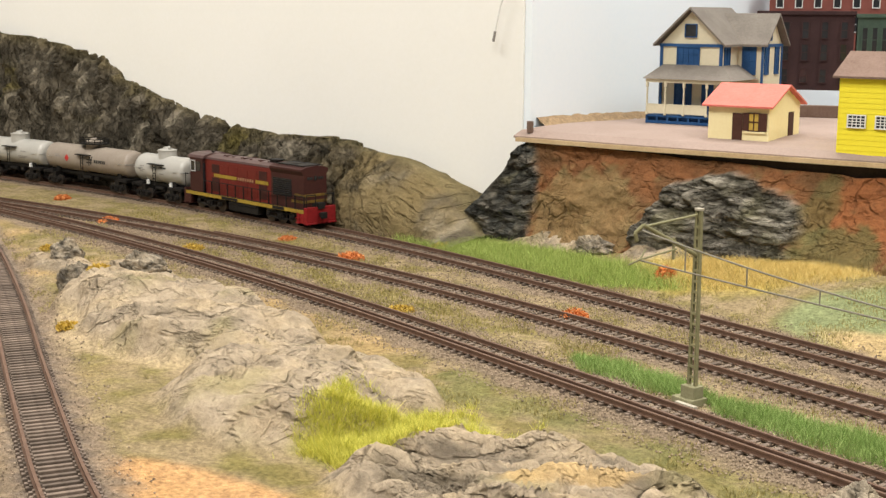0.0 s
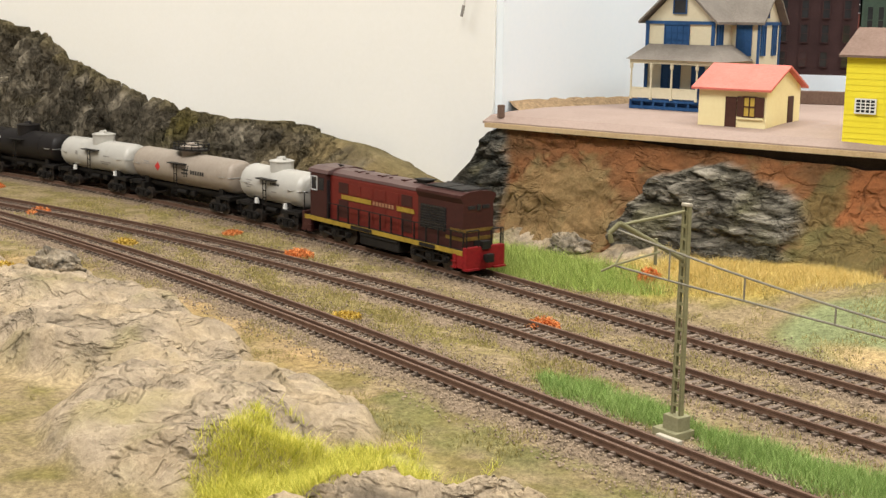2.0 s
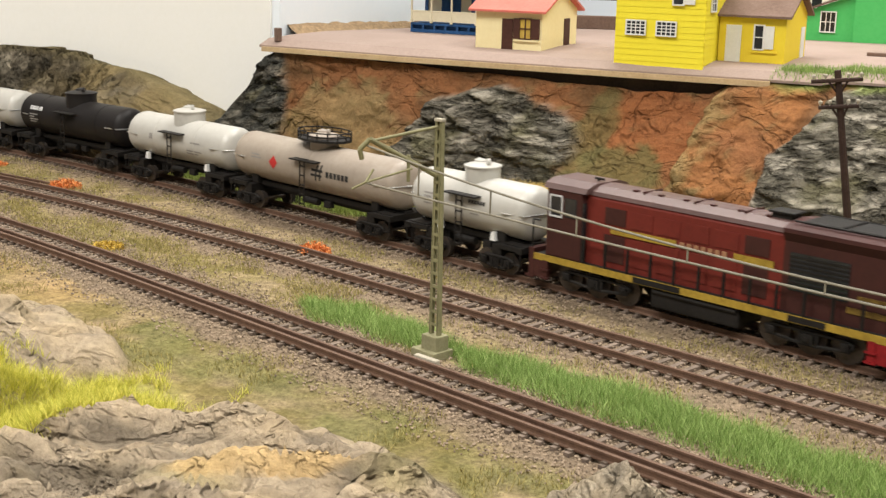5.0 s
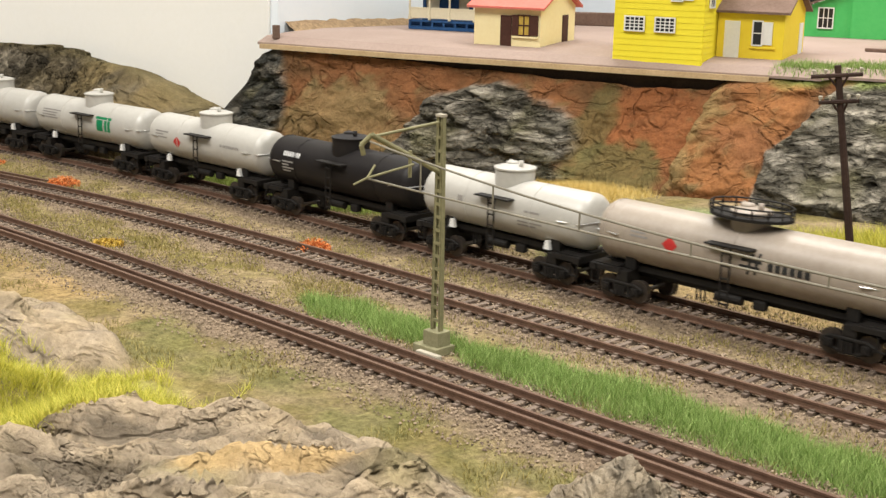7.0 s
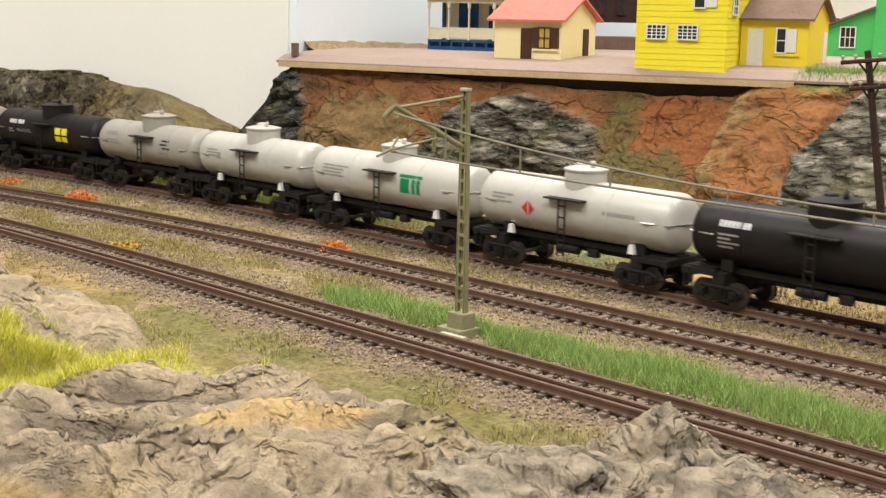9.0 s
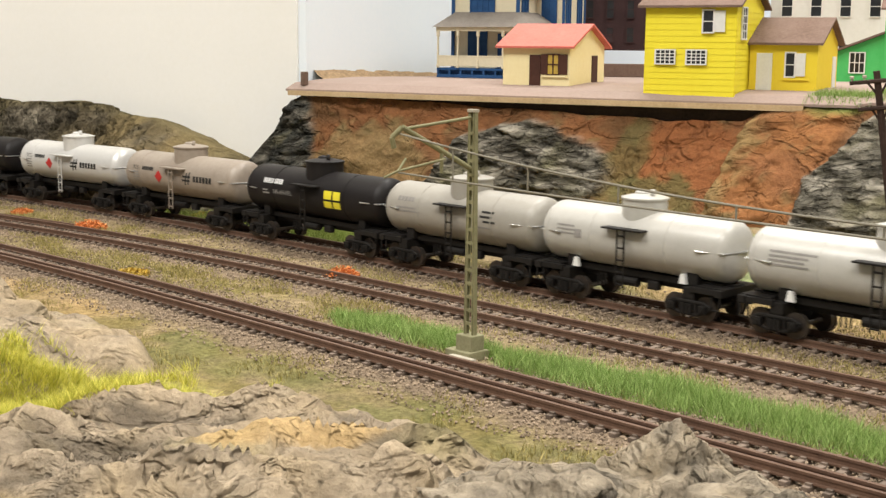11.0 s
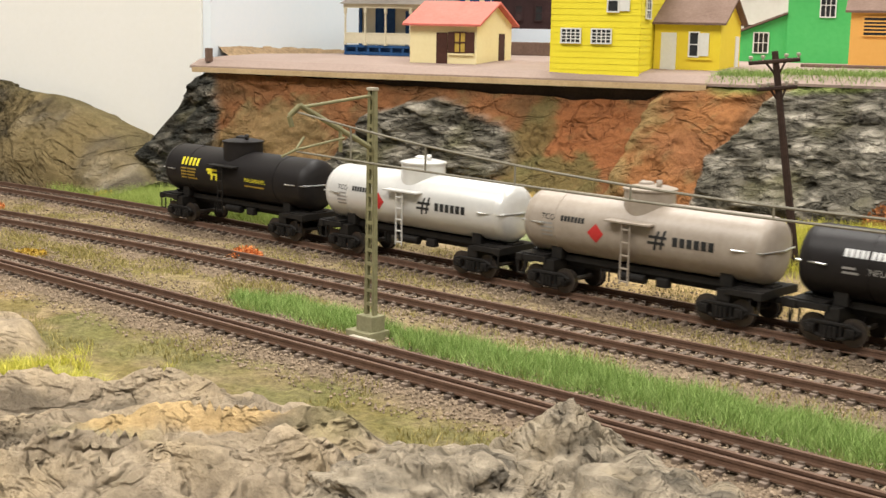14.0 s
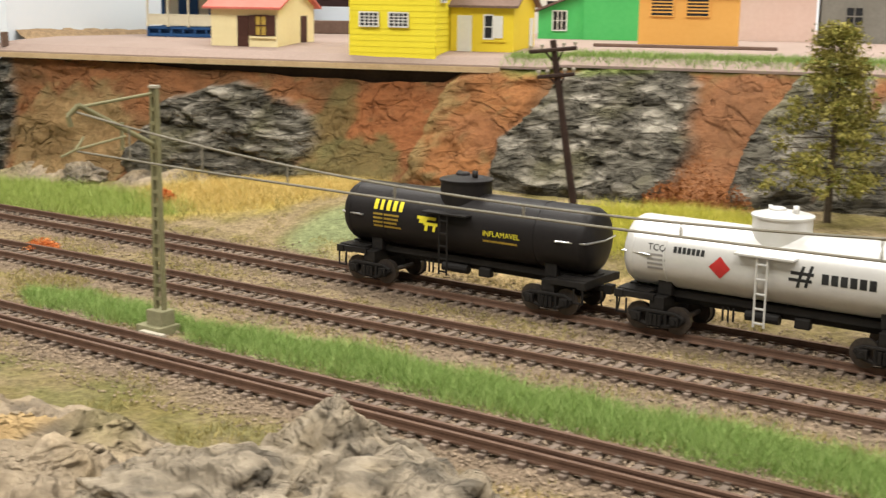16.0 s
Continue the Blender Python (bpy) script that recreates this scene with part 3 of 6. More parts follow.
RIDGE = [(-1040, 142), (-945, 132), (-862, 123), (-805, 113), (-765, 91), (-703, 75), (-672, 67), (-611, 58), (-553, 55), (-496, 58), (-441, 52), (-416, 50), (-390, 45), (-365, 34), (-345, 22), (-325, 4)]


def hill():
    us = np.arange(-1040, -318, 2.6)
    vs = np.linspace(0, 1, 64)
    verts, cols = [], []
    for v in vs:
        for x in us:
            h = along(RIDGE, x)
            base = back_y(x) + 20 + 5 * fbm(x * 0.01, 3.0)
            w = v / 0.72
            lumps = 3.0 * fbm(x * 0.03, 1.0, 5.0)
            if v < 0.72:
                y = base + 33 * w ** 1.3
                z = -5 + (h + lumps * 0.5 + 5) * (w ** 0.62)
            else:
                k = (v - 0.72) / 0.28
                y = base + 33 + 34 * k
                z = h + lumps * 0.5 - (h * 0.25) * k ** 1.6
            smoothness = smooth01((x + 470) / 60.0) * 0.75
            rel = (1 - smoothness) * (8.0 * crag(x * 0.03 + z * 0.008, z * 0.018, 4.0) + 8.0 * strata(z * 0.02 + 0.01 * x, x * 0.055, 4.0) + 4.5 * strata(z * 0.05, x * 0.11, 6.0)) + 4.0 * fbm(x * 0.016, z * 0.02, 9.0) + 1.6 * fbm(x * 0.09, z * 0.06, 3.0, 4) + 2.0
            fade = smooth01(v * 6)
            y -= rel * fade
            z += rel * 0.25 * fade * smooth01((0.66 - v) * 5)
            verts.append((x, y, z))
            n = fbm(x * 0.02, z * 0.03, 12.0)
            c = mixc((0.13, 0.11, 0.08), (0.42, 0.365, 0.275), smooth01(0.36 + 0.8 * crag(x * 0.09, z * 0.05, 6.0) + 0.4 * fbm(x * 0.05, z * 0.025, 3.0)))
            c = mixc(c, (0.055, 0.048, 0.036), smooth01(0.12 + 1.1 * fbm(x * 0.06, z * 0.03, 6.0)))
            c = mixc(c, (0.17, 0.14, 0.045), smooth01(-0.15 + n * 1.1))
            c = mixc(c, (0.28, 0.21, 0.10), smooth01((x + 520) / 110.0 + 0.3 * n) * smooth01(0.75 + n) * 0.85)
            c = mixc(c, (0.235, 0.19, 0.095), smooth01((v - 0.6) * 6) * 0.7)
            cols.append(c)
    nx, ny = len(us), len(vs)
    i = np.arange(nx * ny).reshape(ny, nx)
    faces = np.stack([i[:-1, :-1], i[:-1, 1:], i[1:, 1:], i[1:, :-1]], -1).reshape(-1, 4)
    ob = mesh_part("hillside", verts, faces, M_CRAG, smooth=True, colours=np.array(cols))
    ob.data.materials.append(M_EARTH)
    mid = np.array(verts)[faces].mean(axis=1)
    smooth_side = mid[:, 0] + 16 * np.sin(mid[:, 2] * 0.12) + 9 * np.sin(mid[:, 2] * 0.41) > -430
    ob.data.polygons.foreach_set("material_index", smooth_side.astype(np.int32))
    tagged(ob, "craggy brown and grey plaster hillside with moss behind the track", "hill", "", "structure")


hill()


def backdrops():
    def board(name, a, b, h0, h1, mat, label):
        a, b = Vector((*a, 0)), Vector((*b, 0))
        d = b - a
        n = Vector((-d.y, d.x, 0)).normalized() * 6
        bm = bmesh.new()
        low = [bm.verts.new((p.x, p.y, h0)) for p in (a, b, b + n, a + n)]
        high = [bm.verts.new((p.x, p.y, h1)) for p in (a, b, b + n, a + n)]
        bm.faces.new(low[::-1])
        bm.faces.new(high)
        for k in range(4):
            j = (k + 1) % 4
            bm.faces.new((low[k], low[j], high[j], high[k]))
        bmesh.ops.recalc_face_normals(bm, faces=bm.faces[:])
        tagged(part(name, bm, mat), label, "backdrop", "", "structure")
    board("backdrop_white", (-332, 104), (-1400, -160), -24, 520, M_WALLWHITE, "plain white painted backdrop board behind the hillside")
    board("backdrop_blue", (-480, 760), (-331, 100), -24, 520, M_WALLBLUE, "pale blue painted backdrop board beside the town")
    board("backdrop_far", (900, 900), (-484, 764), -24, 520, M_WALLBLUE, "pale blue painted backdrop board behind the town")


backdrops()


def town_base():
    """The street sheet on its plywood, with a ragged front edge."""
    xs = [x for x in np.arange(-316, 520, 6.0)]
    bm = bmesh.new()
    rows = []
    for x in xs:
        e = edge_y(x) - 3.0 + 0.8 * fbm(x * 0.05, 0.0, 2.0)
        line = []
        for k, (dy, z) in enumerate(((0, 70.0), (0, 71.3), (7, 75.0), (24, 76.6), (52, PLAT_Z), (700, PLAT_Z))):
            line.append(bm.verts.new((x, e + dy, z + (1.5 if x > 0 and k < 4 else 0))))
        rows.append(line)
    for p, q in zip(rows, rows[1:]):
        for k in range(len(p) - 1):
            bm.faces.new((p[k], q[k], q[k + 1], p[k + 1]))
    bmesh.ops.recalc_face_normals(bm, faces=bm.faces[:])
    ob = part("town_ground", bm, M_STREET)
    tagged(ob, "flat dusty pink street ground of the model town", "ground", "", "structure")
    bm = bmesh.new()
    for x0 in np.arange(-314, -30, 12.0):
        x1 = x0 + 12.0
        a, b = edge_y(x0) - 4.4, edge_y(x1) - 4.4
        vs = [bm.verts.new(c) for c in ((x0, a, 67.6), (x1, b, 67.6), (x1, b + 60, 67.6), (x0, a + 60, 67.6), (x0, a, 70.4), (x1, b, 70.4), (x1, b + 60, 70.4), (x0, a + 60, 70.4))]
        for f in ((0, 1, 5, 4), (4, 5, 6, 7), (3, 2, 1, 0)):
            bm.faces.new([vs[k] for k in f])
    tagged(part("plywood_edge", bm, M_PLY), "pale splintered plywood edge under the town", "edge", "", "structure")
    # Dark sheet set back below the plywood, in place of the gap's shade.
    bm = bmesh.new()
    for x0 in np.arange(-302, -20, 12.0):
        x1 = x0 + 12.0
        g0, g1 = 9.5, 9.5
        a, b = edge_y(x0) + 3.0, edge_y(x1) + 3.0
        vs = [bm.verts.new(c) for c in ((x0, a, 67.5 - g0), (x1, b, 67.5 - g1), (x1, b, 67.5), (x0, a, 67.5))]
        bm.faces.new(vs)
    tagged(part("gap_shade_sheet", bm, M_GAPSHADE), "dark sheet standing in for the shaded gap under the plywood edge", "edge", "", "structure")


town_base()


def wall_foot():
    """A wooden stub at the board's corner and a sandy heap along the blue board."""
    stub = part("wooden_stub", boxes((-309, -305.6, 84.6, 88, 73.5, 81.5), bevel=0.4), M_BROWNROOF)
    tagged(stub, "short dark wooden stub at the corner of the town board", "post")
    rng = random.Random(8)
    verts, faces = [], []
    n, k = 60, 7
    for i in range(n):
        f = i / (n - 1)
        y = 108 + 180 * f
        x = -328 - 149 * (y - 100) / 660 + 2
        w = (20 + 9 * fbm(y * 0.03, 1.0, 7.0)) * (1 - 0.7 * f)
        for j in range(k):
            q = j / (k - 1)
            verts.append((x + w * q, y, PLAT_Z - 3.5 + (8.5 - 3.5 * f) * (1 - q) ** 1.4 + 1.4 * fbm(x * 0.1 + q * 2, y * 0.1, 3.0, 3) + rng.uniform(-0.2, 0.2)))
            if i and j:
                a = (i - 1) * k + j - 1
                faces.append((a, a + 1, a + k + 1, a + k))
    ob = mesh_part("sand_heap", verts, faces, M_GROUND, smooth=True, colours=np.tile((0.46, 0.32, 0.19), (len(verts), 1)))
    tagged(ob, "sandy plaster heap along the foot of the blue board", "sand", "", "stuff")


wall_foot()


# ---- tracks ----
def rail_mesh(line, off, z_top, x0, x1, step=10.0):
    """One rail: foot, web and head swept along the line; the head's top is a second strip."""
    sect = [(-1.15, -2.5), (-1.15, -2.1), (-0.4, -1.9), (-0.4, -0.8), (-0.62, -0.7), (-0.62, 0.0), (0.62, 0.0), (0.62, -0.7), (0.4, -0.8), (0.4, -1.9), (1.15, -2.1), (1.15, -2.5)]
    n = int((x1 - x0) / step)
    verts, faces = [], []
    for k in range(n + 1):
        x = x0 + (x1 - x0) * k / n
        s = (line(x + 1) - line(x - 1)) / 2
        l = math.hypot(1, s)
        nx, ny = -s / l, 1 / l
        for a, b in sect:
            verts.append((x + nx * (off + a), line(x) + ny * (off + a), z_top + b))
    m = len(sect)
    for k in range(n):
        for j in range(m):
            i = (j + 1) % m
            faces.append((k * m + j, k * m + i, (k + 1) * m + i, (k + 1) * m + j))
    return verts, faces


def sleeper_data():
    bm = boxes((-1.0, 1.0, -11.6, 11.6, -1.7, 0.0), bevel=0.25)
    for side in (-8.25, 8.25):
        box(bm, -0.8, 0.8, side - 2.0, side - 0.9, 0, 0.55)
        box(bm, -0.8, 0.8, side + 0.9, side + 2.0, 0, 0.55)
    me = bpy.data.meshes.new("sleeper")
    bm.to_mesh(me)
    bm.free()
    me.transform(Matrix.Scale(MM, 4))
    me.materials.append(M_SLEEPER)
    return me


SLEEPER = sleeper_data()


def track(name, line, x0, x1, offs, label, z=0.0, pitch=5.6, polished=True):
    t = thing(name, 0, 0, z, 0, label, "railway track", "model railway tracks")
    for off in offs:
        v, f = rail_mesh(line, off, 0.0, x0, x1)
        r = mesh_part("rail", v, f, M_RAIL, t)
        r.data.materials.append(M_RAILTOP)
        for p in r.data.polygons:
            if polished and p.normal.z > 0.9 and p.center.z > -0.0001:
                p.material_index = 1
    x = x0
    k = 0
    while x < x1:
        s = math.atan((line(x + 1) - line(x - 1)) / 2)
        ob = new("sleeper", SLEEPER)
        ob.parent = t
        rnd = random.uniform
        ob.matrix_basis = pose((x + rnd(-0.3, 0.3)) * MM, (line(x) + rnd(-0.25, 0.25)) * MM, (-2.55 + rnd(-0.12, 0.05)) * MM, 0, 0, math.degrees(s) + rnd(-1.2, 1.2))
        x += pitch * math.cos(s)
        k += 1
    return t


track("railway_track", back_y, -960, 440, (-8.25, 8.25), "rusty two-rail model track on dark sleepers carrying the train")
track("railway_track", mid_y, -960, 440, (-8.25, 8.25), "rusty two-rail model track on brown sleepers between grass strips", 0.0, 5.6, False)
track("railway_track", front_y, -960, 440, (-8.25, -4.0, 8.25), "rusty three-rail dual-gauge model track on brown sleepers")
track("railway_track", back_y, -1900, -966, (-8.25, 8.25), "rusty two-rail model track leading away from the hillside", 0.0, 9.0)
track("railway_track", back_y, 446, 1500, (-8.25, 8.25), "rusty two-rail model track leading on past the town", 0.0, 9.0)
track("railway_track", left_y, -700, 280, (-8.25, 8.25), "curved rusty siding track in grey ballast", -1.5, 4.6)


def siding_blades():
    """A loose spare rail lying beside the middle track."""
    t = thing("spare_rail", 0, 0, 0, 0, "short rusty spare rail lying beside the track", "rail")
    v, f = rail_mesh(lambda x: mid_y(x) + 20 + 0.012 * (x + 300), 0.0, -1.6, -470, -330)
    mesh_part("rail", v, f, M_RAIL, t)


siding_blades()


def ballast():
    """Loose grey and brown stones spread beside and between the rails."""
    rng = np.random.default_rng(3)
    base = np.array([(1, 0, 0), (-1, 0, 0), (0, 1, 0), (0, -1, 0), (0, 0, 0.8), (0, 0, -0.8)], float)
    tri = np.array([(0, 2, 4), (2, 1, 4), (1, 3, 4), (3, 0, 4), (2, 0, 5), (1, 2, 5), (3, 1, 5), (0, 3, 5)])
    verts, faces = [], []
    n = 0
    for line, count, z in ((back_y, 15000, -3.1), (mid_y, 16000, -3.1), (front_y, 27000, -3.1), (left_y, 5500, -5.6)):
        for _ in range(count):
            x = rng.uniform(-560, 300)
            d = rng.normal(0, 17.5)
            if abs(d) > 33:
                continue
            y = line(x) + d
            r = rng.uniform(0.3, 0.8)
            zz = (ground_z(x, y)[0] if abs(d) > 9 else z) + 0.2 + (0.3 if abs(d) > 13 else 0.0)
            a = rng.uniform(0, 6.28)
            c, s = math.cos(a), math.sin(a)
            p = base * rng.uniform(0.6, 1.0, (6, 3)) * r
            p = np.c_[p[:, 0] * c - p[:, 1] * s, p[:, 0] * s + p[:, 1] * c, p[:, 2]] + (x, y, zz)
            verts.append(p)
            faces.append(tri + n)
            n += 6
    ob = mesh_part("ballast_stones", np.concatenate(verts), np.concatenate(faces), M_STONE)
    tagged(ob, "loose grey and brown ballast stones beside the rails", "ballast", "", "stuff")


ballast()


# ---- rolling stock ----
RT, ZT = 11.6, 24.6  # tank radius and the height of its axis


def wrap(bm, out=0.1):
    """Lays flat marks, drawn in x and z, on the near side of a tank."""
    for v in bm.verts:
        d = min(RT * 0.995, abs(v.co.z - ZT))
        v.co.y = -math.sqrt(RT * RT - d * d) - out - (0.02 if v.co.y > 0.5 else 0.0)
    return bm


def bar(bm, x0, x1, z0, z1, slant=0.0, n=5):
    prev = None
    for k in range(n + 1):
        z = z0 + (z1 - z0) * k / n
        row = [bm.verts.new((x + slant * (z - z0), 0, z)) for x in (x0, x1)]
        if prev:
            bm.faces.new((prev[0], prev[1], row[1], row[0]))
        prev = row
    return bm


def bars(*rows):
    bm = bmesh.new()
    for r in rows:
        bar(bm, *r)
    return wrap(bm)


def diamond_mark(cx, cz, r):
    bm = bmesh.new()
    n = 6
    grid = [[bm.verts.new((cx + r * (u - v) / 2, 0, cz + r * (u + v) / 2)) for u in np.linspace(-1, 1, n + 1)] for v in np.linspace(-1, 1, n + 1)]
    for a, b in zip(grid, grid[1:]):
        for k in range(n):
            bm.faces.new((a[k], a[k + 1], b[k + 1], b[k]))
    return wrap(bm)


def lettering(text, x, z, size):
    """Raised text laid on the near side of a tank."""
    cu = bpy.data.curves.new("lettering", "FONT")
    cu.body, cu.size, cu.resolution_u = text, size, 2
    ob = bpy.data.objects.new("lettering", cu)
    me = bpy.data.meshes.new_from_object(ob)
    bm = bmesh.new()
    bm.from_mesh(me)
    for v in bm.verts:
        v.co = Vector((x + v.co.x, 0, z + v.co.y))
    bpy.data.objects.remove(ob)
    bpy.data.meshes.remove(me)
    return wrap(bm, 0.14)


def blocks(x, z, w, h, n, gap=0.25):
    """A row of n plain blocks the size of lettering."""
    p = w / n
    return bars(*[(x + k * p, x + (k + 1 - gap) * p, z, z + h) for k in range(n)])


def wheel(bm, x, y, r):
    lathe(bm, [(y - 1.3, r * 0.5), (y - 1.3, r), (y + 1.0, r), (y + 1.0, r * 1.13), (y + 1.5, r * 1.13), (y + 1.5, r * 0.4)] if y > 0 else
          [(y - 1.5, r * 0.4), (y - 1.5, r * 1.13), (y - 1.0, r * 1.13), (y - 1.0, r), (y + 1.3, r), (y + 1.3, r * 0.5)], "Y", (x, 0, r), 20)


def bogie(parent, cx, axles, r, side_y=11.2):
    bm = bmesh.new()
    reach = max(axles) + 5.5
    for s in (-1, 1):
        y = s * side_y
        lo, hi, end = r - 2.2, r + 2.3, max(axles) + 2.8
        bar_w = 0.62
        for p, q in (((-end, r + 1.0), (-end + 3.2, hi)), ((-end + 3.0, hi), (end - 3.0, hi)), ((end - 3.2, hi), (end, r + 1.0)), ((-end, r + 0.8), (-end + 2.0, r - 1.4)),
                     ((-end + 2.0, r - 1.2), (-3.4, lo)), ((-3.6, lo), (3.6, lo)), ((3.4, lo), (end - 2.0, r - 1.2)), ((end - 2.0, r - 1.4), (end, r + 0.8)),
                     ((-3.2, lo), (-3.2, hi)), ((3.2, lo), (3.2, hi))):
            rod(bm, (cx + p[0], y, p[1]), (cx + q[0], y, q[1]), bar_w, 6)
        for a in axles:
            box(bm, cx + a - 1.6, cx + a + 1.6, y + s * 0.7 - 0.8, y + s * 0.7 + 0.8, r - 1.4, r + 1.6, bevel=0.3)
            rod(bm, (cx + a, y + s * 1.3, r), (cx + a, y + s * 2.0, r), 0.9, 8)
        for k in (-1.6, 0, 1.6):
            rod(bm, (cx + k, y + s * 0.9, r - 2.0), (cx + k, y + s * 0.9, r + 1.6), 0.7, 6)
    box(bm, cx - 2.4, cx + 2.4, -side_y, side_y, r - 0.5, r + 3.4)
    b = part("bogie", bm, M_FRAME, parent)
    for a in axles:
        bm = bmesh.new()
        for s in (-1, 1):
            wheel(bm, cx + a, s * 8.3, r)
        rod(bm, (cx + a, -10.5, r), (cx + a, 10.5, r), 0.9, 8)
        part("wheelset", bm, M_WHEEL, b)
    return b


def coupler(parent, x, s):
    bm = boxes((min(x, x - s * 7), max(x, x - s * 7), -1.2, 1.2, 7.6, 9.6), (x - 1.5, x + 1.5, -1.8, 1.8, 7.0, 10.2), bevel=0.25)
    rod(bm, (x - s * 1.0, -4.5, 8.0), (x - s * 0.4, -4.5, 3.4), 0.35, 6)
    part("coupler", bm, M_FRAME, parent)


def tank_wagon(length, tank, label, dome_x=0.0, dome_r=9.0, railing=False, ladder=None, dome_mat=None, straps=(0.3,), plat=True):
    """A bogie tank wagon; x forwards, the origin on the rails at mid length."""
    w = thing("tank_wagon", 0, 0, 0, 0, label, "tank wagon", "tank wagons of the train")
    h = length / 2
    t = h - 3.2
    bm = bmesh.new()
    ends = [(-t, 0.5), (-t + 0.25, RT * 0.45), (-t + 0.9, RT * 0.72), (-t + 2.0, RT * 0.9), (-t + 3.6, RT * 0.985), (-t + 5.0, RT)]
    mid = [(-t + 5.0 + 0.01, RT + 0.12), (-t + 5.5, RT + 0.12), (-t + 5.51, RT)]
    for s in straps:
        mid += [(-t + 2 * t * s - 0.3, RT), (-t + 2 * t * s - 0.29, RT + 0.16), (-t + 2 * t * s + 0.29, RT + 0.16), (-t + 2 * t * s + 0.3, RT)]
    lathe(bm, ends + mid + [(-u, r) for u, r in reversed(ends)], "X", (0, 0, ZT), 40)
    body = part("tank", bm, tank, w, "", True)
    body.data.set_sharp_from_angle(angle=0.6)
    bm = bmesh.new()
    lathe(bm, [(ZT + 4, dome_r), (ZT + RT + 4.0, dome_r), (ZT + RT + 4.05, dome_r + 0.5), (ZT + RT + 4.7, dome_r + 0.5), (ZT + RT + 5.3, dome_r * 0.8), (ZT + RT + 5.9, dome_r * 0.45)], "Z", (dome_x, 0, 0), 32)
    dome = part("dome", bm, dome_mat or tank, w, "", True)
    dome.data.set_sharp_from_angle(angle=0.6)
    bm = bmesh.new()
    lathe(bm, [(ZT + RT + 5.2, 2.6), (ZT + RT + 6.6, 2.6), (ZT + RT + 6.9, 1.8)], "Z", (dome_x - 2.0, 0.5, 0), 14)
    lathe(bm, [(ZT + RT + 4.8, 1.0), (ZT + RT + 8.0, 1.0)], "Z", (dome_x + 4.6, -1.5, 0), 10)
    lathe(bm, [(ZT + RT + 4.8, 0.8), (ZT + RT + 6.8, 0.8)], "Z", (dome_x - 5.2, 3.0, 0), 10)
    part("valve", bm, dome_mat or tank, dome, "", True)
    # underframe
    sill = part("centre_sill", boxes((-h + 4, h - 4, -3.2, 3.2, 8.6, 13.2), (-h + 8, h - 8, -5.4, 5.4, 10.8, 13.2), bevel=0.2), M_FRAME, w)
    for s in (-1, 1):
        x = s * (h - 17)
        part("end_beam", boxes((min(s * (h - 6), s * (h - 3)), max(s * (h - 6), s * (h - 3)), -12.5, 12.5, 9.6, 12.2), bevel=0.2), M_FRAME, sill)
        for y in (-10.8, 10.8):
            part("side_sill", boxes((min(s * (h - 6), x), max(s * (h - 6), x), y - 1.2, y + 1.2, 10.0, 12.0), bevel=0.2), M_FRAME, sill)
        part("saddle", boxes((s * (h - 19) - 2.4, s * (h - 19) + 2.4, -8.0, 8.0, 11.5, 16.5), bevel=0.4), M_FRAME, sill)
        part("end_deck", boxes((min(s * (h - 3), s * (h - 15)), max(s * (h - 3), s * (h - 15)), -10.5, 10.5, 11.6, 12.5), bevel=0.15), M_FRAME, sill)
        part("bolster", boxes((s * (h - 18) - 2.6, s * (h - 18) + 2.6, -11.4, 11.4, 7.4, 11.4), bevel=0.3), M_FRAME, sill)
    if tank == M_TANKWHITE:
        for s in (-1, 1):
            part("bracket", prism([(s * (h - 22) - 1.6, 12.0), (s * (h - 22) + 1.6, 12.0), (s * (h - 22) + 0.8, 15.6), (s * (h - 22) - 0.8, 15.6)], -9.8, -8.2), M_WHITETRIM, sill, "white saddle bracket")
    bm = boxes((7, 12, -6.4, -3.4, 7.0, 10.4), bevel=0.6)
    rod(bm, (-9, -5.0, 8.6), (2, -5.0, 8.6), 1.7, 12)
    for k in range(3):
        rod(bm, (-16 + k * 1.8, -7, 6.0), (-16 + k * 1.8, -7, 10.5), 0.35, 6)
    part("brake_gear", bm, M_FRAME, w)
    for s in (-1, 1):
        bogie(w, s * (h - 18), (-6.8, 6.8), 4.1)
        coupler(w, s * (h - 0.2), s)
        bm = bmesh.new()
        x = s * (h - 4.0)
        rod(bm, (x, -12.0, 9.6), (x, -12.0, 4.6), 0.35, 6)
        rod(bm, (x - s * 3.4, -12.0, 9.6), (x - s * 3.4, -12.0, 4.6), 0.35, 6)
        rod(bm, (x, -12.0, 4.8), (x - s * 3.4, -12.0, 4.8), 0.35, 6)
        part("step", bm, M_FRAME, w)
        bm = bmesh.new()
        y0 = RT + 0.7
        rod(bm, (s * (t - 12), -y0, ZT + 0.4), (s * (t - 1.2), -y0 * 0.86, ZT + 0.4), 0.32, 6)
        rod(bm, (s * (t - 1.2), -y0 * 0.86, ZT + 0.4), (s * (t + 0.6), 0, ZT + 0.4), 0.32, 6)
        rod(bm, (s * (t + 0.6), 0, ZT + 0.4), (s * (t - 1.2), y0 * 0.86, ZT + 0.4), 0.32, 6)
        rod(bm, (s * (t - 12), -y0, ZT + 0.4), (s * (t - 12), -RT + 0.4, ZT + 0.4), 0.32, 6)
        part("handrail", bm, M_STEEL, w)
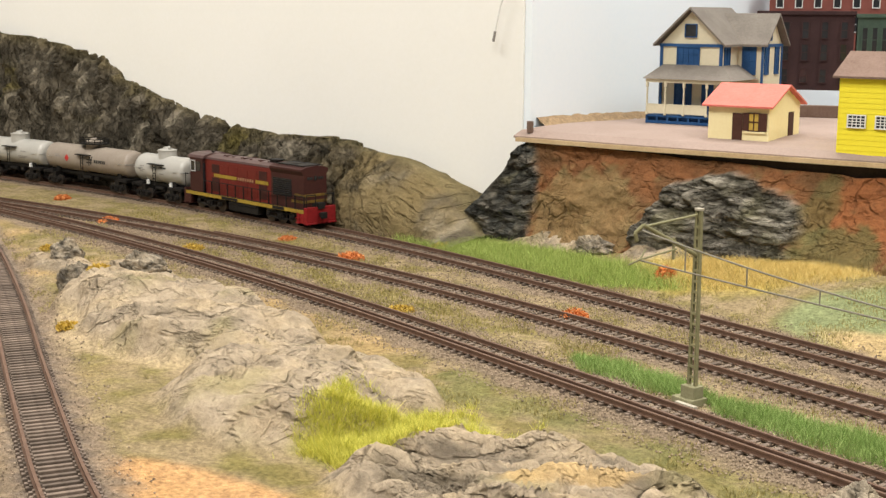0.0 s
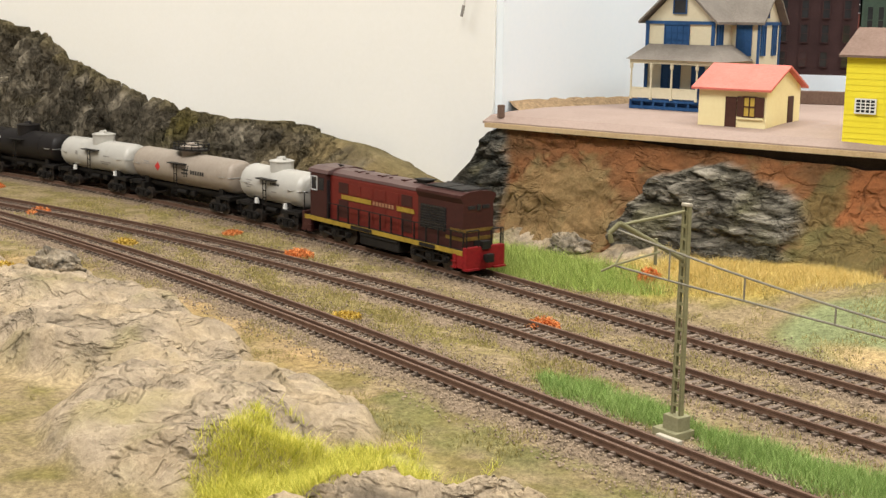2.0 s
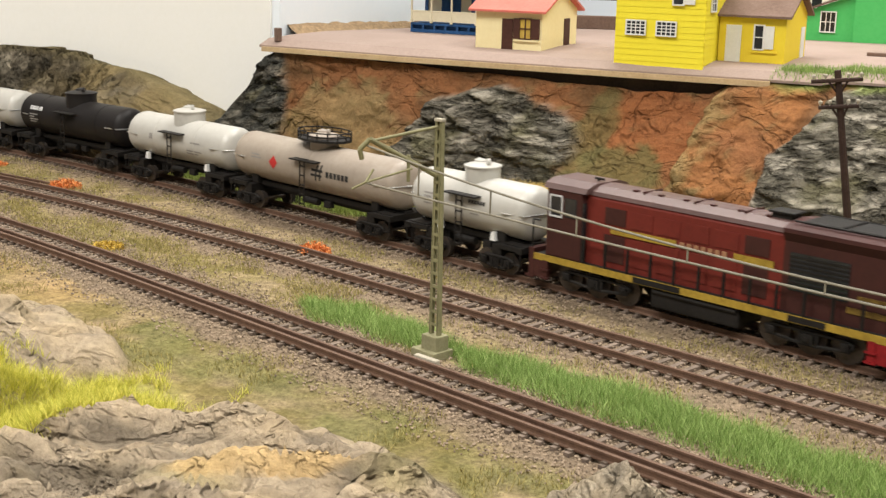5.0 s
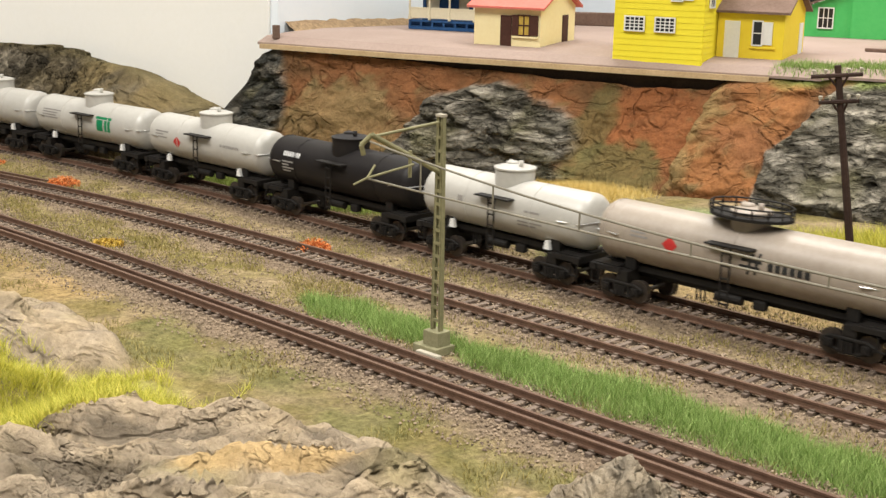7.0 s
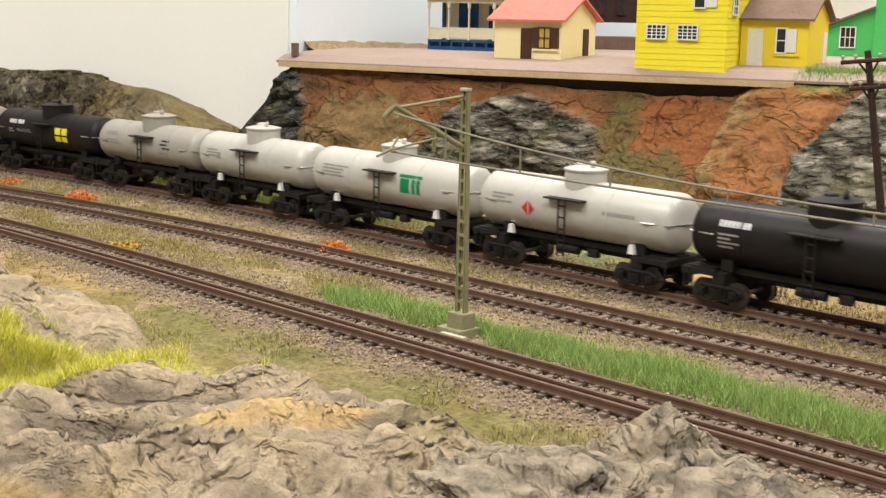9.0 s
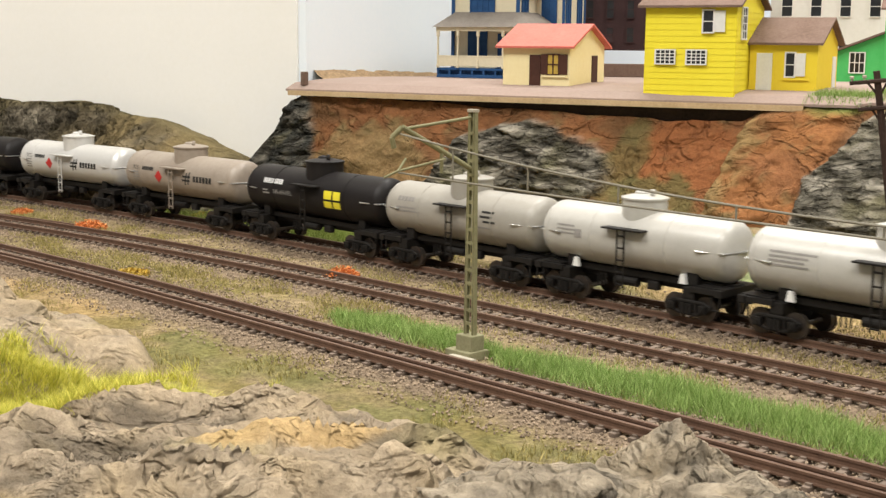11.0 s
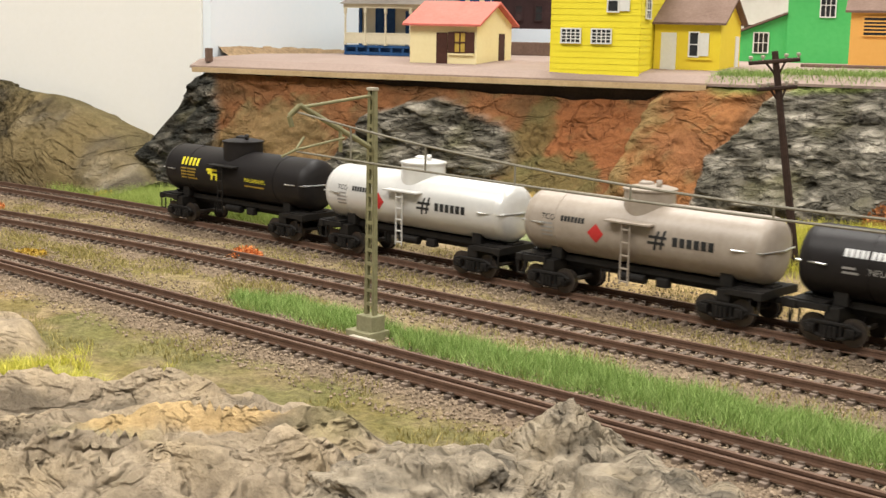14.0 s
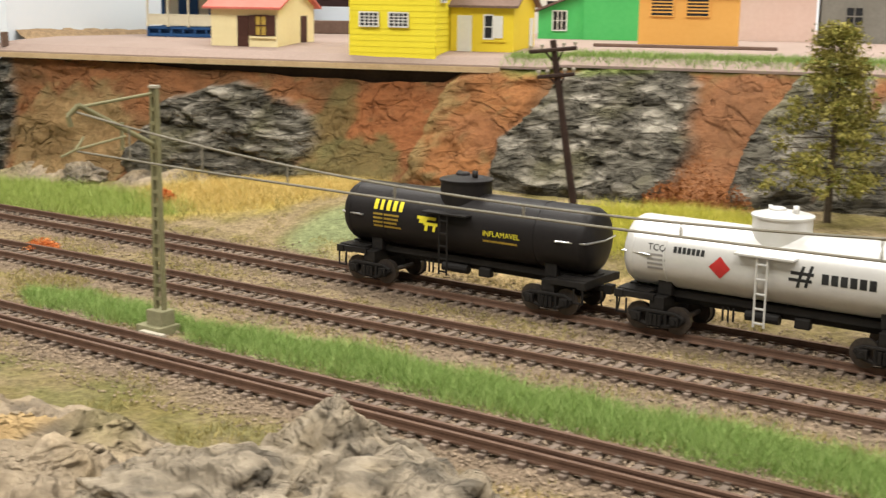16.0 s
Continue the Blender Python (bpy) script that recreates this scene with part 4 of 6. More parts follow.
    if plat:
        bm = boxes((dome_x - 9.5, dome_x + 9.5, -14.6, -9.6, ZT + 4.6, ZT + 5.3), bevel=0.15)
        part("platform", bm, M_FRAME if ladder is None else ladder, w)
        bm = bmesh.new()
        xl = dome_x - 0.5
        for s in (-1.7, 1.7):
            rod(bm, (xl + s, -13.6, ZT + 4.6), (xl + s, -13.6, 7.4), 0.36, 6)
        for k in range(5):
            z = 8.6 + k * 4.6
            rod(bm, (xl - 1.7, -13.6, z), (xl + 1.7, -13.6, z), 0.36, 6)
        part("ladder", bm, M_FRAME if ladder is None else ladder, w)
    if railing:
        bm = bmesh.new()
        a, r, z0, z1 = 0.0, 15.0, ZT + RT + 3.2, ZT + RT + 6.8
        ring = [(dome_x + 16.0 * math.cos(k * math.pi / 8), 10.5 * math.sin(k * math.pi / 8)) for k in range(16)]
        for (x0, q0), (x1, q1) in zip(ring, ring[1:] + ring[:1]):
            for z in (z0, (z0 + z1) / 2, z1):
                rod(bm, (x0, q0, z), (x1, q1, z), 0.32, 5)
            rod(bm, (x0, q0, z0), (x0, q0, z1), 0.32, 5)
        part("railing", bm, M_FRAME, w)
        bm = bmesh.new()
        lathe(bm, [(z0 - 0.9, 15.0), (z0, 15.0)], "Z", (0, 0, 0), 24)
        for v in bm.verts:
            v.co.x, v.co.y = v.co.x * 1.08 + dome_x, v.co.y * 0.72
        part("walkway", bm, M_FRAME, w)
    return w


def hash_mark(w, x, z, mat, size=1.0):
    s = size
    part("emblem", bars((x - 3.6 * s, x + 3.6 * s, z + 0.5 * s, z + 1.5 * s), (x - 4.2 * s, x + 3.0 * s, z - 1.6 * s, z - 0.6 * s), (x - 2.0 * s, x - 1.0 * s, z - 3.6 * s, z + 3.2 * s, 0.25), (x + 0.6 * s, x + 1.6 * s, z - 3.2 * s, z + 3.6 * s, 0.25)), mat, w, "emblem of crossing bars")


def small_print(w, x, z, mat, rows=4, wide=12.0):
    rng = random.Random(int(x * 7 + z))
    part("small_print", bars(*[(x, x + wide * rng.uniform(0.55, 1.0), z - 1.5 * k, z - 1.5 * k + 0.75, 0, 2) for k in range(rows)]), mat, w)


def build_train():
    """All vehicles, first to last, with the place of their middle along the line at 8 s."""
    train = []
    train.append((locomotive(), 416.0))
    w = tank_wagon(76, M_TANKWHITE, "short white four-axle tank wagon with a tall dome", 0, 7.6, straps=(0.5,))
    part("lettering", blocks(3, ZT + 1.6, 10, 1.6, 6), M_DECALBLACK, w)
    small_print(w, 4, ZT - 3.0, M_DECALGREY, 1, 9)
    small_print(w, -24, ZT + 2, M_DECALGREY, 4, 8)
    train.append((w, 297.0))
    w = tank_wagon(130, M_TANKDIRTY, "long weathered cream-grey tank wagon with a railed top walkway", 0, 7.0, True, straps=(0.5,))
    hash_mark(w, 8.5, ZT, M_DECALBLACK, 1.15)
    part("lettering", blocks(15, ZT - 1.3, 17, 2.8, 6), M_DECALBLACK, w)
    part("hazard_diamond", diamond_mark(-26, ZT + 0.5, 3.4), M_DIAMOND, w, "red hazard diamond")
    small_print(w, -44, ZT + 2.4, M_DECALGREY, 2, 12)
    train.append((w, 190.5))
    w = tank_wagon(98, M_TANKWHITE, "white tank wagon with a black ladder and small grey print", 0, 8.4, straps=(0.3, 0.7))
    part("emblem", bars((-22, -19, ZT - 0.5, ZT + 2.6), (16, 24, ZT + 1.0, ZT + 1.9)), M_DECALGREY, w, "small grey emblem")
    small_print(w, 12, ZT - 3.4, M_DECALGREY, 2, 14)
    train.append((w, 77.0))
    w = tank_wagon(110, M_TANKBLACK, "black tank wagon with small white lettering", 0, 9.0, straps=(0.22, 0.78))
    part("lettering", blocks(-38, ZT + 3.6, 13, 2.2, 8, 0.2), M_DECALWHITE, w)
    small_print(w, -38, ZT + 0.6, M_DECALGREY, 4, 9)
    train.append((w, -28.0))
    w = tank_wagon(106, M_TANKWHITE, "white tank wagon with a red hazard diamond and black ladder", 0, 8.4, straps=(0.3, 0.7))
    part("hazard_diamond", diamond_mark(-20, ZT - 1.0, 3.4), M_DIAMOND, w, "red hazard diamond")
    small_print(w, -40, ZT + 3.0, M_DECALGREY, 3, 13)
    part("lettering", blocks(18, ZT + 1.0, 16, 1.4, 9), M_DECALGREY, w)
    train.append((w, -136.5))
    w = tank_wagon(112, M_TANKWHITE, "white tank wagon with a green emblem and railed walkway", 0, 8.0, straps=(0.28, 0.72))
    part("emblem", bars((12, 27, ZT + 3.6, ZT + 5.0), (13, 19, ZT - 3.2, ZT + 3.2), (20.5, 26, ZT - 3.2, ZT + 3.2)), M_DECALGREEN, w, "green block emblem")
    small_print(w, -42, ZT + 4.0, M_DECALGREY, 4, 20)
    train.append((w, -246.5))
    w = tank_wagon(95, M_TANKWHITE, "white tank wagon with a black platform and faint print", 0, 8.6, straps=(0.3, 0.7))
    small_print(w, -34, ZT + 3.0, M_DECALGREY, 3, 12)
    part("emblem", bars((-25, -21.5, ZT - 1.0, ZT + 2.4)), M_DECALGREY, w, "small grey emblem")
    train.append((w, -350.5))
    w = tank_wagon(100, M_TANKGREY, "plain warm grey tank wagon with a tall dome", 0, 9.2, straps=(0.26, 0.74))
    part("emblem", bars((17, 24, ZT + 3.4, ZT + 4.3, 0.2), (16, 23, ZT + 1.4, ZT + 2.3, 0.2), (18, 25, ZT - 0.6, ZT + 0.3, 0.2)), M_DECALBLACK, w, "dark striped emblem")
    part("lettering", blocks(-36, ZT + 4.0, 11, 2.0, 5), M_DECALGREY, w)
    small_print(w, -36, ZT + 0.8, M_DECALGREY, 2, 16)
    small_print(w, 15, ZT - 3.2, M_DECALGREY, 1, 10)
    train.append((w, -444.0))
    w = tank_wagon(113, M_TANKBLACK, "black tank wagon with a yellow block emblem and white lettering", 0, 9.2, straps=(0.24, 0.76))
    part("emblem", bars((13.5, 19.3, ZT - 4.6, ZT - 1.4), (13.5, 19.3, ZT - 0.4, ZT + 3.6), (20.4, 25.7, ZT - 4.6, ZT - 1.4), (20.4, 25.7, ZT - 0.4, ZT + 3.6)), M_DECALYEL, w, "yellow block emblem")
    part("lettering", blocks(-36, ZT + 3.6, 16, 2.4, 9, 0.2), M_DECALWHITE, w)
    part("lettering", lettering("INFLAMAVEL", -28, ZT - 1.2, 2.9), M_DECALGREY, w)
    small_print(w, -36, ZT - 0.2, M_DECALGREY, 2, 6)
    train.append((w, -546.5))
    for k, (mat, where, lab) in enumerate(((M_TANKDIRTY, -661.0, "weathered off-white tank wagon with a hash emblem and white ladder"), (M_TANKSILVER, -773.0, "bright silver-white tank wagon with a hash emblem and red diamond"))):
        w = tank_wagon(110, mat, lab, -1, 9.2, ladder=mat, straps=(0.16,))
        hash_mark(w, 10.5, ZT, M_DECALBLACK)
        part("lettering", blocks(16.5, ZT - 1.4, 17, 3.2, 6), M_DECALBLACK, w)
        part("hazard_diamond", diamond_mark(-16, ZT - 0.8, 3.6), M_DIAMOND, w, "red hazard diamond")
        part("lettering", lettering("TCQ", -41, ZT + 2.0, 3.0), M_DECALBLACK, w)
        part("lettering", blocks(-32, ZT + 2.0, 11, 2.0, 7), M_DECALBLACK, w)
        small_print(w, -41, ZT + 0.2, M_DECALGREY, 4, 8)
        train.append((w, where))
    w = tank_wagon(114, M_TANKBLACK, "black tank wagon with yellow lettering and emblem at the tail", -3, 9.4, straps=(0.2, 0.8))
    part("lettering", blocks(-37, ZT + 3.0, 14.5, 3.6, 5, 0.4), M_DECALYEL, w)
    small_print(w, -37, ZT + 1.0, M_YELLOW, 4, 14)
    part("emblem", bars((-16.6, -8.2, ZT + 1.6, ZT + 2.7), (-13.6, -7.4, ZT - 0.4, ZT + 0.7), (-15.8, -12.4, ZT + 0.2, ZT + 1.6, 0.3), (-10.0, -8.8, ZT - 2.6, ZT - 0.4, 0.3), (-13.6, -12.2, ZT - 2.6, ZT - 0.4, 0.3)), M_DECALYEL, w, "yellow winged emblem")
    part("lettering", lettering("INFLAMAVEL", 12, ZT - 1.2, 2.7), M_DECALYEL, w)
    small_print(w, 12, ZT - 3.4, M_YELLOW, 1, 15)
    train.append((w, -890.0))
    return train


def locomotive():
    """A six-axle diesel running with its long hood first."""
    l = thing("diesel_locomotive", 0, 0, 0, 0, "weathered dark red diesel locomotive with yellow stripes and bright red pilot", "locomotive")
    part("deck", boxes((-86, 86, -13.6, 13.6, 10.4, 12.6), bevel=0.3), M_FRAME, l)
    bm = prism([(-10.2, 12.6), (10.2, 12.6), (10.2, 38.2), (9.2, 40.6), (5.0, 42.3), (0, 42.9), (-5.0, 42.3), (-9.2, 40.6), (-10.2, 38.2)], -60, 38)
    for v in bm.verts:
        v.co.x, v.co.y = v.co.y, v.co.x
    bmesh.ops.recalc_face_normals(bm, faces=bm.faces[:])
    hood = part("long_hood", bm, M_LOCO, l)
    bm = prism([(9.9, 39.4), (9.3, 40.9), (5.0, 42.6), (0, 43.2), (-5.0, 42.6), (-9.3, 40.9), (-9.9, 39.4), (-8, 40), (0, 42), (8, 40)], -60, 38)
    for v in bm.verts:
        v.co.x, v.co.y = v.co.y, v.co.x * 1.04
    bmesh.ops.recalc_face_normals(bm, faces=bm.faces[:])
    part("hood_roof", bm, M_LOCOROOF, hood)
    bm = prism([(-10.6, 12.6), (10.6, 12.6), (10.6, 37.0), (12.4, 40.2), (12.2, 41.6), (8.0, 43.0), (0, 43.8), (-8.0, 43.0), (-12.2, 41.6), (-12.4, 40.2), (-10.6, 37.0)], 38, 82)
    for v in bm.verts:
        v.co.x, v.co.y = v.co.y, v.co.x
    bmesh.ops.recalc_face_normals(bm, faces=bm.faces[:])
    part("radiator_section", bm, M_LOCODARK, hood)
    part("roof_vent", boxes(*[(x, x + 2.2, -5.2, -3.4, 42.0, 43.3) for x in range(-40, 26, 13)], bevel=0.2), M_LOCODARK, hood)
    for x in (-44, -30, -16, -2, 12, 26):
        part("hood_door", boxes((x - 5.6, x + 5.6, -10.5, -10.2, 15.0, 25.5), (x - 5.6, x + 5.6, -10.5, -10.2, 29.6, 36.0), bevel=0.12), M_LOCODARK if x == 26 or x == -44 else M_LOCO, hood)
    part("stripe", boxes((-46, -12, -10.72, -10.52, 26.2, 28.8)), M_YELLOW, hood)
    part("stripe", boxes((16, 34, -10.72, -10.52, 26.2, 28.8)), M_YELLOW, hood)
    part("lettering", boxes(*[(-10 + 3.4 * k, -7.8 + 3.4 * k, -10.72, -10.52, 26.4, 28.6) for k in range(7)]), M_DECALFADED, hood)
    part("stripe", boxes((66, 82.2, -10.9, -10.6, 17.0, 19.0), (82.1, 82.5, -10.6, 10.6, 17.0, 19.0)), M_SOILEDYELLOW, hood)
    part("stripe", boxes((70, 82.2, -10.9, -10.6, 21.6, 23.4), (82.1, 82.5, -10.6, 10.6, 21.6, 23.4)), M_SOILEDYELLOW, hood)
    grille = [(41.0, 66.0, -11.0, -10.5, 20.5, 33.5)]
    part("side_grille", boxes(*grille), M_GLASS, hood)
    part("grille_slats", boxes(*[(41.2, 65.8, -11.2, -10.9, 21.4 + 1.5 * k, 22.0 + 1.5 * k) for k in range(8)]), M_FRAME, hood)
    part("radiator_grille", boxes((43, 59, -7.5, 7.5, 42.9, 44.0), (61, 77, -7.5, 7.5, 42.9, 44.0), bevel=0.2), M_FRAME, hood)
    part("exhaust_stack", boxes((27, 36, -4.2, 2.2, 42.0, 44.4), (25.6, 37.4, -5.0, 3.0, 44.4, 45.2), bevel=0.3), M_FRAME, hood)
    part("roof_rail", rods(((40, -8.6, 43.8), (80, -8.6, 43.8)), ((40, 8.6, 43.8), (80, 8.6, 43.8)), ((80, -8.6, 43.8), (80, 8.6, 43.8)), ((60, -8.6, 43.9), (60, 8.6, 43.9)), r=0.35), M_FRAME, hood)
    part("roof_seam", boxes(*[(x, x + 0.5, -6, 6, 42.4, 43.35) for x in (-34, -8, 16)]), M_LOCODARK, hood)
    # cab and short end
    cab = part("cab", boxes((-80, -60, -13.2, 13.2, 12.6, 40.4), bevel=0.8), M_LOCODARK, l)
    bm = prism([(-13.6, 39.8), (13.6, 39.8), (12.4, 41.8), (7, 43.4), (-7, 43.4), (-12.4, 41.8)], -82, -58)
    for v in bm.verts:
        v.co.x, v.co.y = v.co.y, v.co.x
    bmesh.ops.recalc_face_normals(bm, faces=bm.faces[:])
    part("cab_roof", bm, M_LOCOROOF, cab)
    part("horn", rods(((-64, -1.5, 44.4), (-59, -1.5, 44.4)), ((-62, -1.5, 43.0), (-62, -1.5, 44.4)), r=0.5), M_FRAME, cab)
    part("window", boxes((-77.5, -71.5, -13.5, -13.0, 29.5, 37.0)), M_GLASS, cab)
    part("window", boxes((-69.5, -63.0, -13.5, -13.0, 29.5, 37.0)), M_GLASS, cab)
    part("window_frame", boxes((-78.2, -77.6, -13.7, -13.1, 28.8, 37.6), (-71.4, -70.8, -13.7, -13.1, 28.8, 37.6), (-78.2, -70.8, -13.7, -13.1, 37.0, 37.6), (-78.2, -70.8, -13.7, -13.1, 28.8, 29.4)), M_DECALWHITE, cab)
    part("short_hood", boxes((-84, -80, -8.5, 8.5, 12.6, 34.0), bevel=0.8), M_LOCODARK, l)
    part("cab_door", boxes((-59.9, -59.4, -12.8, -10.6, 13.0, 36.0)), M_GLASS, cab)
    # sill stripe, walkway rails
    part("sill_stripe", boxes((-86, 86, -13.9, -13.5, 10.2, 12.8)), M_YELLOW, l, "yellow and dark sill stripe")
    for a, c in ((-30, -6), (44, 60)):
        part("sill_patch", boxes((a, c, -14.0, -13.8, 10.4, 12.6)), M_FRAME, l)
    for y in (-13.2, 13.2):
        bm = bmesh.new()
        rod(bm, (-58, y, 22.6), (86, y, 22.6), 0.3, 6)
        for x in range(-58, 90, 12):
            rod(bm, (x, y, 12.4), (x, y, 22.6), 0.6, 6)
        part("handrail", bm, M_FRAME, l)
    bm = bmesh.new()
    for y in (-12.8, -4.5, 4.5, 12.8):
        rod(bm, (88.5, y, 13.5), (88.5, y, 23.5), 0.42, 6)
    for a, b in ((-12.8, -4.5), (4.5, 12.8)):
        rod(bm, (88.5, a, 23.5), (88.5, b, 23.5), 0.42, 6)
    part("front_handrail", bm, M_FRAME, l)
    bm = bmesh.new()
    for y in (-12.8, 12.8):
        rod(bm, (-88, y, 6), (-88, y, 26), 0.42, 6)
    rod(bm, (-88, -12.8, 26), (-84, -12.8, 26), 0.42, 6)
    part("rear_handrail", bm, M_FRAME, l)
    # pilots
    for s, m in ((1, M_PILOT), (-1, M_LOCODARK)):
        x = s * 86
        p = part("pilot", boxes((min(x, x + s * 3.2), max(x, x + s * 3.2), -13.8, 13.8, 2.2, 14.6), (min(x - s * 8, x), max(x - s * 8, x), -13.8, -11.8, 3.0, 10.2), (min(x - s * 8, x), max(x - s * 8, x), 11.8, 13.8, 3.0, 10.2), bevel=0.4), m, l, "red end pilot" if s > 0 else "")
        part("footboard", boxes((min(x + s * 3.2, x + s * 5), max(x + s * 3.2, x + s * 5), -13.6, -5, 2.4, 3.3), (min(x + s * 3.2, x + s * 5), max(x + s * 3.2, x + s * 5), 5, 13.6, 2.4, 3.3)), m, p)
        part("coupler", boxes((min(x, x + s * 7), max(x, x + s * 7), -1.6, 1.6, 7.2, 10.2), (x + s * 7 - 1.6, x + s * 7 + 1.6, -2.4, 2.4, 6.4, 11.0), bevel=0.4), M_FRAME, p)
        part("step", boxes((x - s * 7 - 1.5, x - s * 7 + 1.5, -14.2, -13.2, 3, 10.5), (x - s * 7 - 2.2, x - s * 7 + 2.2, -14.8, -13.0, 3.0, 3.7), (x - s * 7 - 2.2, x - s * 7 + 2.2, -14.8, -13.0, 6.4, 7.0)), m, p)
    part("headlight", boxes((82.0, 82.9, -1.2, 1.2, 33.2, 36.4), bevel=0.3), M_GLASS, hood)
    part("number_board", boxes((82.0, 82.5, -7.4, -2.6, 34.0, 35.8), (82.0, 82.5, 2.6, 7.4, 34.0, 35.8)), M_DECALBLACK, hood)
    part("front_door", boxes((82.0, 82.7, -3.2, 3.2, 13.6, 17), (86.5, 90.5, -3.0, 3.0, 13.0, 17.5), bevel=0.3), M_FRAME, hood)
    for o in l.children_recursive:
        o.data.transform(Matrix.Diagonal((0.885, 1, 1, 1)))
    part("fuel_tank", boxes((-19, 19, -12.6, 12.6, 2.4, 10.4), bevel=1.0), M_FRAME, l)
    part("air_tank", rods(((-18, -12.2, 8.6), (18, -12.2, 8.6)), r=1.2, seg=12), M_FRAME, l)
    for s in (-1, 1):
        bogie(l, s * 46, (-14.0, 0, 14.0), 5.4, 11.6)
    return l


TRAIN = build_train()
SPEED = 119.3
LEAD = [(0, 25), (0.5, 13), (1, 5), (1.5, 1), (2, -1), (3, -1), (4.5, 0), (14.5, 0), (16, 6)]  # the train runs a little unevenly


def track_place(s):
    """The place and heading on the train's line at the length s (straight length counts from x = 0)."""
    x = s
    if s < -190:
        x, left = -190.0, -190.0 - s
        while left > 0:
            d = min(3.0, left)
            k = (back_y(x) - back_y(x - 3.0)) / 3.0
            x -= d / math.hypot(1, k)
            left -= d
    k = (back_y(x + 4) - back_y(x - 4)) / 8.0
    return x, back_y(x), math.degrees(math.atan(k))


def motions():
    for ob, s8 in TRAIN:
        rows = []
        for k in range(33):
            t = k * 0.5
            x, y, a = track_place(s8 + SPEED * (t - 8.0) + along(LEAD, t))
            rows.append((t, pose(x * MM, y * MM, 0.0001, 0, 0, a)))
        walk(ob, rows)


# ---- line-side things ----
def mast():
    x, y = 17.0, -94.0
    m = thing("catenary_mast", x, y, -4.2, 0, "olive green lattice catenary mast on a concrete footing", "mast")
    part("slab", boxes((-6.5, 4.6, -5.0, 4.2, 0.2, 3.4), bevel=0.3), M_CONCRETE, m)
    part("slab", boxes((-2.5, 8.0, -7.4, -5.1, 0.2, 2.4), bevel=0.4), M_SLAB, m)
    part("footing", boxes((-3.6, 3.6, -3.0, 3.0, 2.2, 8.4), bevel=0.4), M_CONCRETE, m)
    for s in (-1, 1):
        bm = bmesh.new()
        box(bm, s * 2.0 - 0.28, s * 2.0 + 0.28, -0.85, 0.85, 8.0, 80.5)
        for y in (-0.68, 0.68):
            box(bm, s * 1.65 - 0.4, s * 1.65 + 0.4, y - 0.17, y + 0.17, 8.0, 80.5)
        for v in bm.verts:
            f = (v.co.z - 8.0) / 72.5
            v.co.x -= s * 0.75 * f
            v.co.y *= 1 - 0.2 * f
        part("leg", bm, M_MAST, m)
    for k in range(16):
        z = 11.5 + k * 4.4
        w = 1.8 - 0.75 * (z - 8) / 72
        bm = bmesh.new()
        box(bm, -w, w, -0.8, -0.5, z, z + 1.0)
        part("rung", bm, M_MAST, m)
    part("cap", boxes((-1.7, 1.7, -1.1, 1.1, 80.2, 81.2), bevel=0.2), M_SLAB, m)
    part("top_arm", rods(((0, -1, 78.6), (-4, -26, 75.6)), r=0.5), M_MAST, m)
    part("strut", rods(((0, -1, 62.5), (-4, -26.5, 76.2)), r=0.85), M_MAST, m)
    part("steady_arm", rods(((0, -12, 66.0), (-3, -29, 63.0)), ((-3, -29, 63.0), (-5, -33, 61.0)), ((-3, -29, 63.0), (-4, -25, 66.5)), r=0.38), M_MAST, m)
    part("hanger", rods(((-1.7, -12, 70.2), (-1.7, -12, 61.5)), r=0.6), M_MAST, m)
    part("insulator", rods(((-4, -26.5, 76.2), (-6, -29, 73.0)), ((-6, -29, 73.0), (-6, -28, 69.8)), r=0.8), M_MAST, m)


mast()


def overhead_wire():
    w = thing("overhead_wire", 0, 0, 0, 0, "sagging grey overhead wire pair with droppers above the front track", "overhead wire")

    def upper(x):
        u = (x - 12) / 330.0
        return 70.0 - 44.0 * u * (1 - u) - 1.0 * u

    def lower(x):
        u = (x - 12) / 330.0
        return 58.0 - 9.0 * u * (1 - u)
    xs = [12 + 330 * k / 30 for k in range(31)]
    for f, name in ((upper, "messenger_wire"), (lower, "contact_wire")):
        verts, faces = [], []
        for k, x in enumerate(xs):
            verts += [(x, -121 + 0.34 * math.cos(j * 1.0472), f(x) + 0.34 * math.sin(j * 1.0472)) for j in range(6)]
            if k:
                faces += [((k - 1) * 6 + j, (k - 1) * 6 + (j + 1) % 6, k * 6 + (j + 1) % 6, k * 6 + j) for j in range(6)]
        mesh_part(name, verts, faces, M_WIRE, w)
    for x in (36, 66, 98, 134, 172, 212, 255, 300):
        if upper(x) - lower(x) > 0.8:
            part("dropper", rods(((x, -121, lower(x)), (x, -121, upper(x))), r=0.28), M_WIRE, w)


overhead_wire()


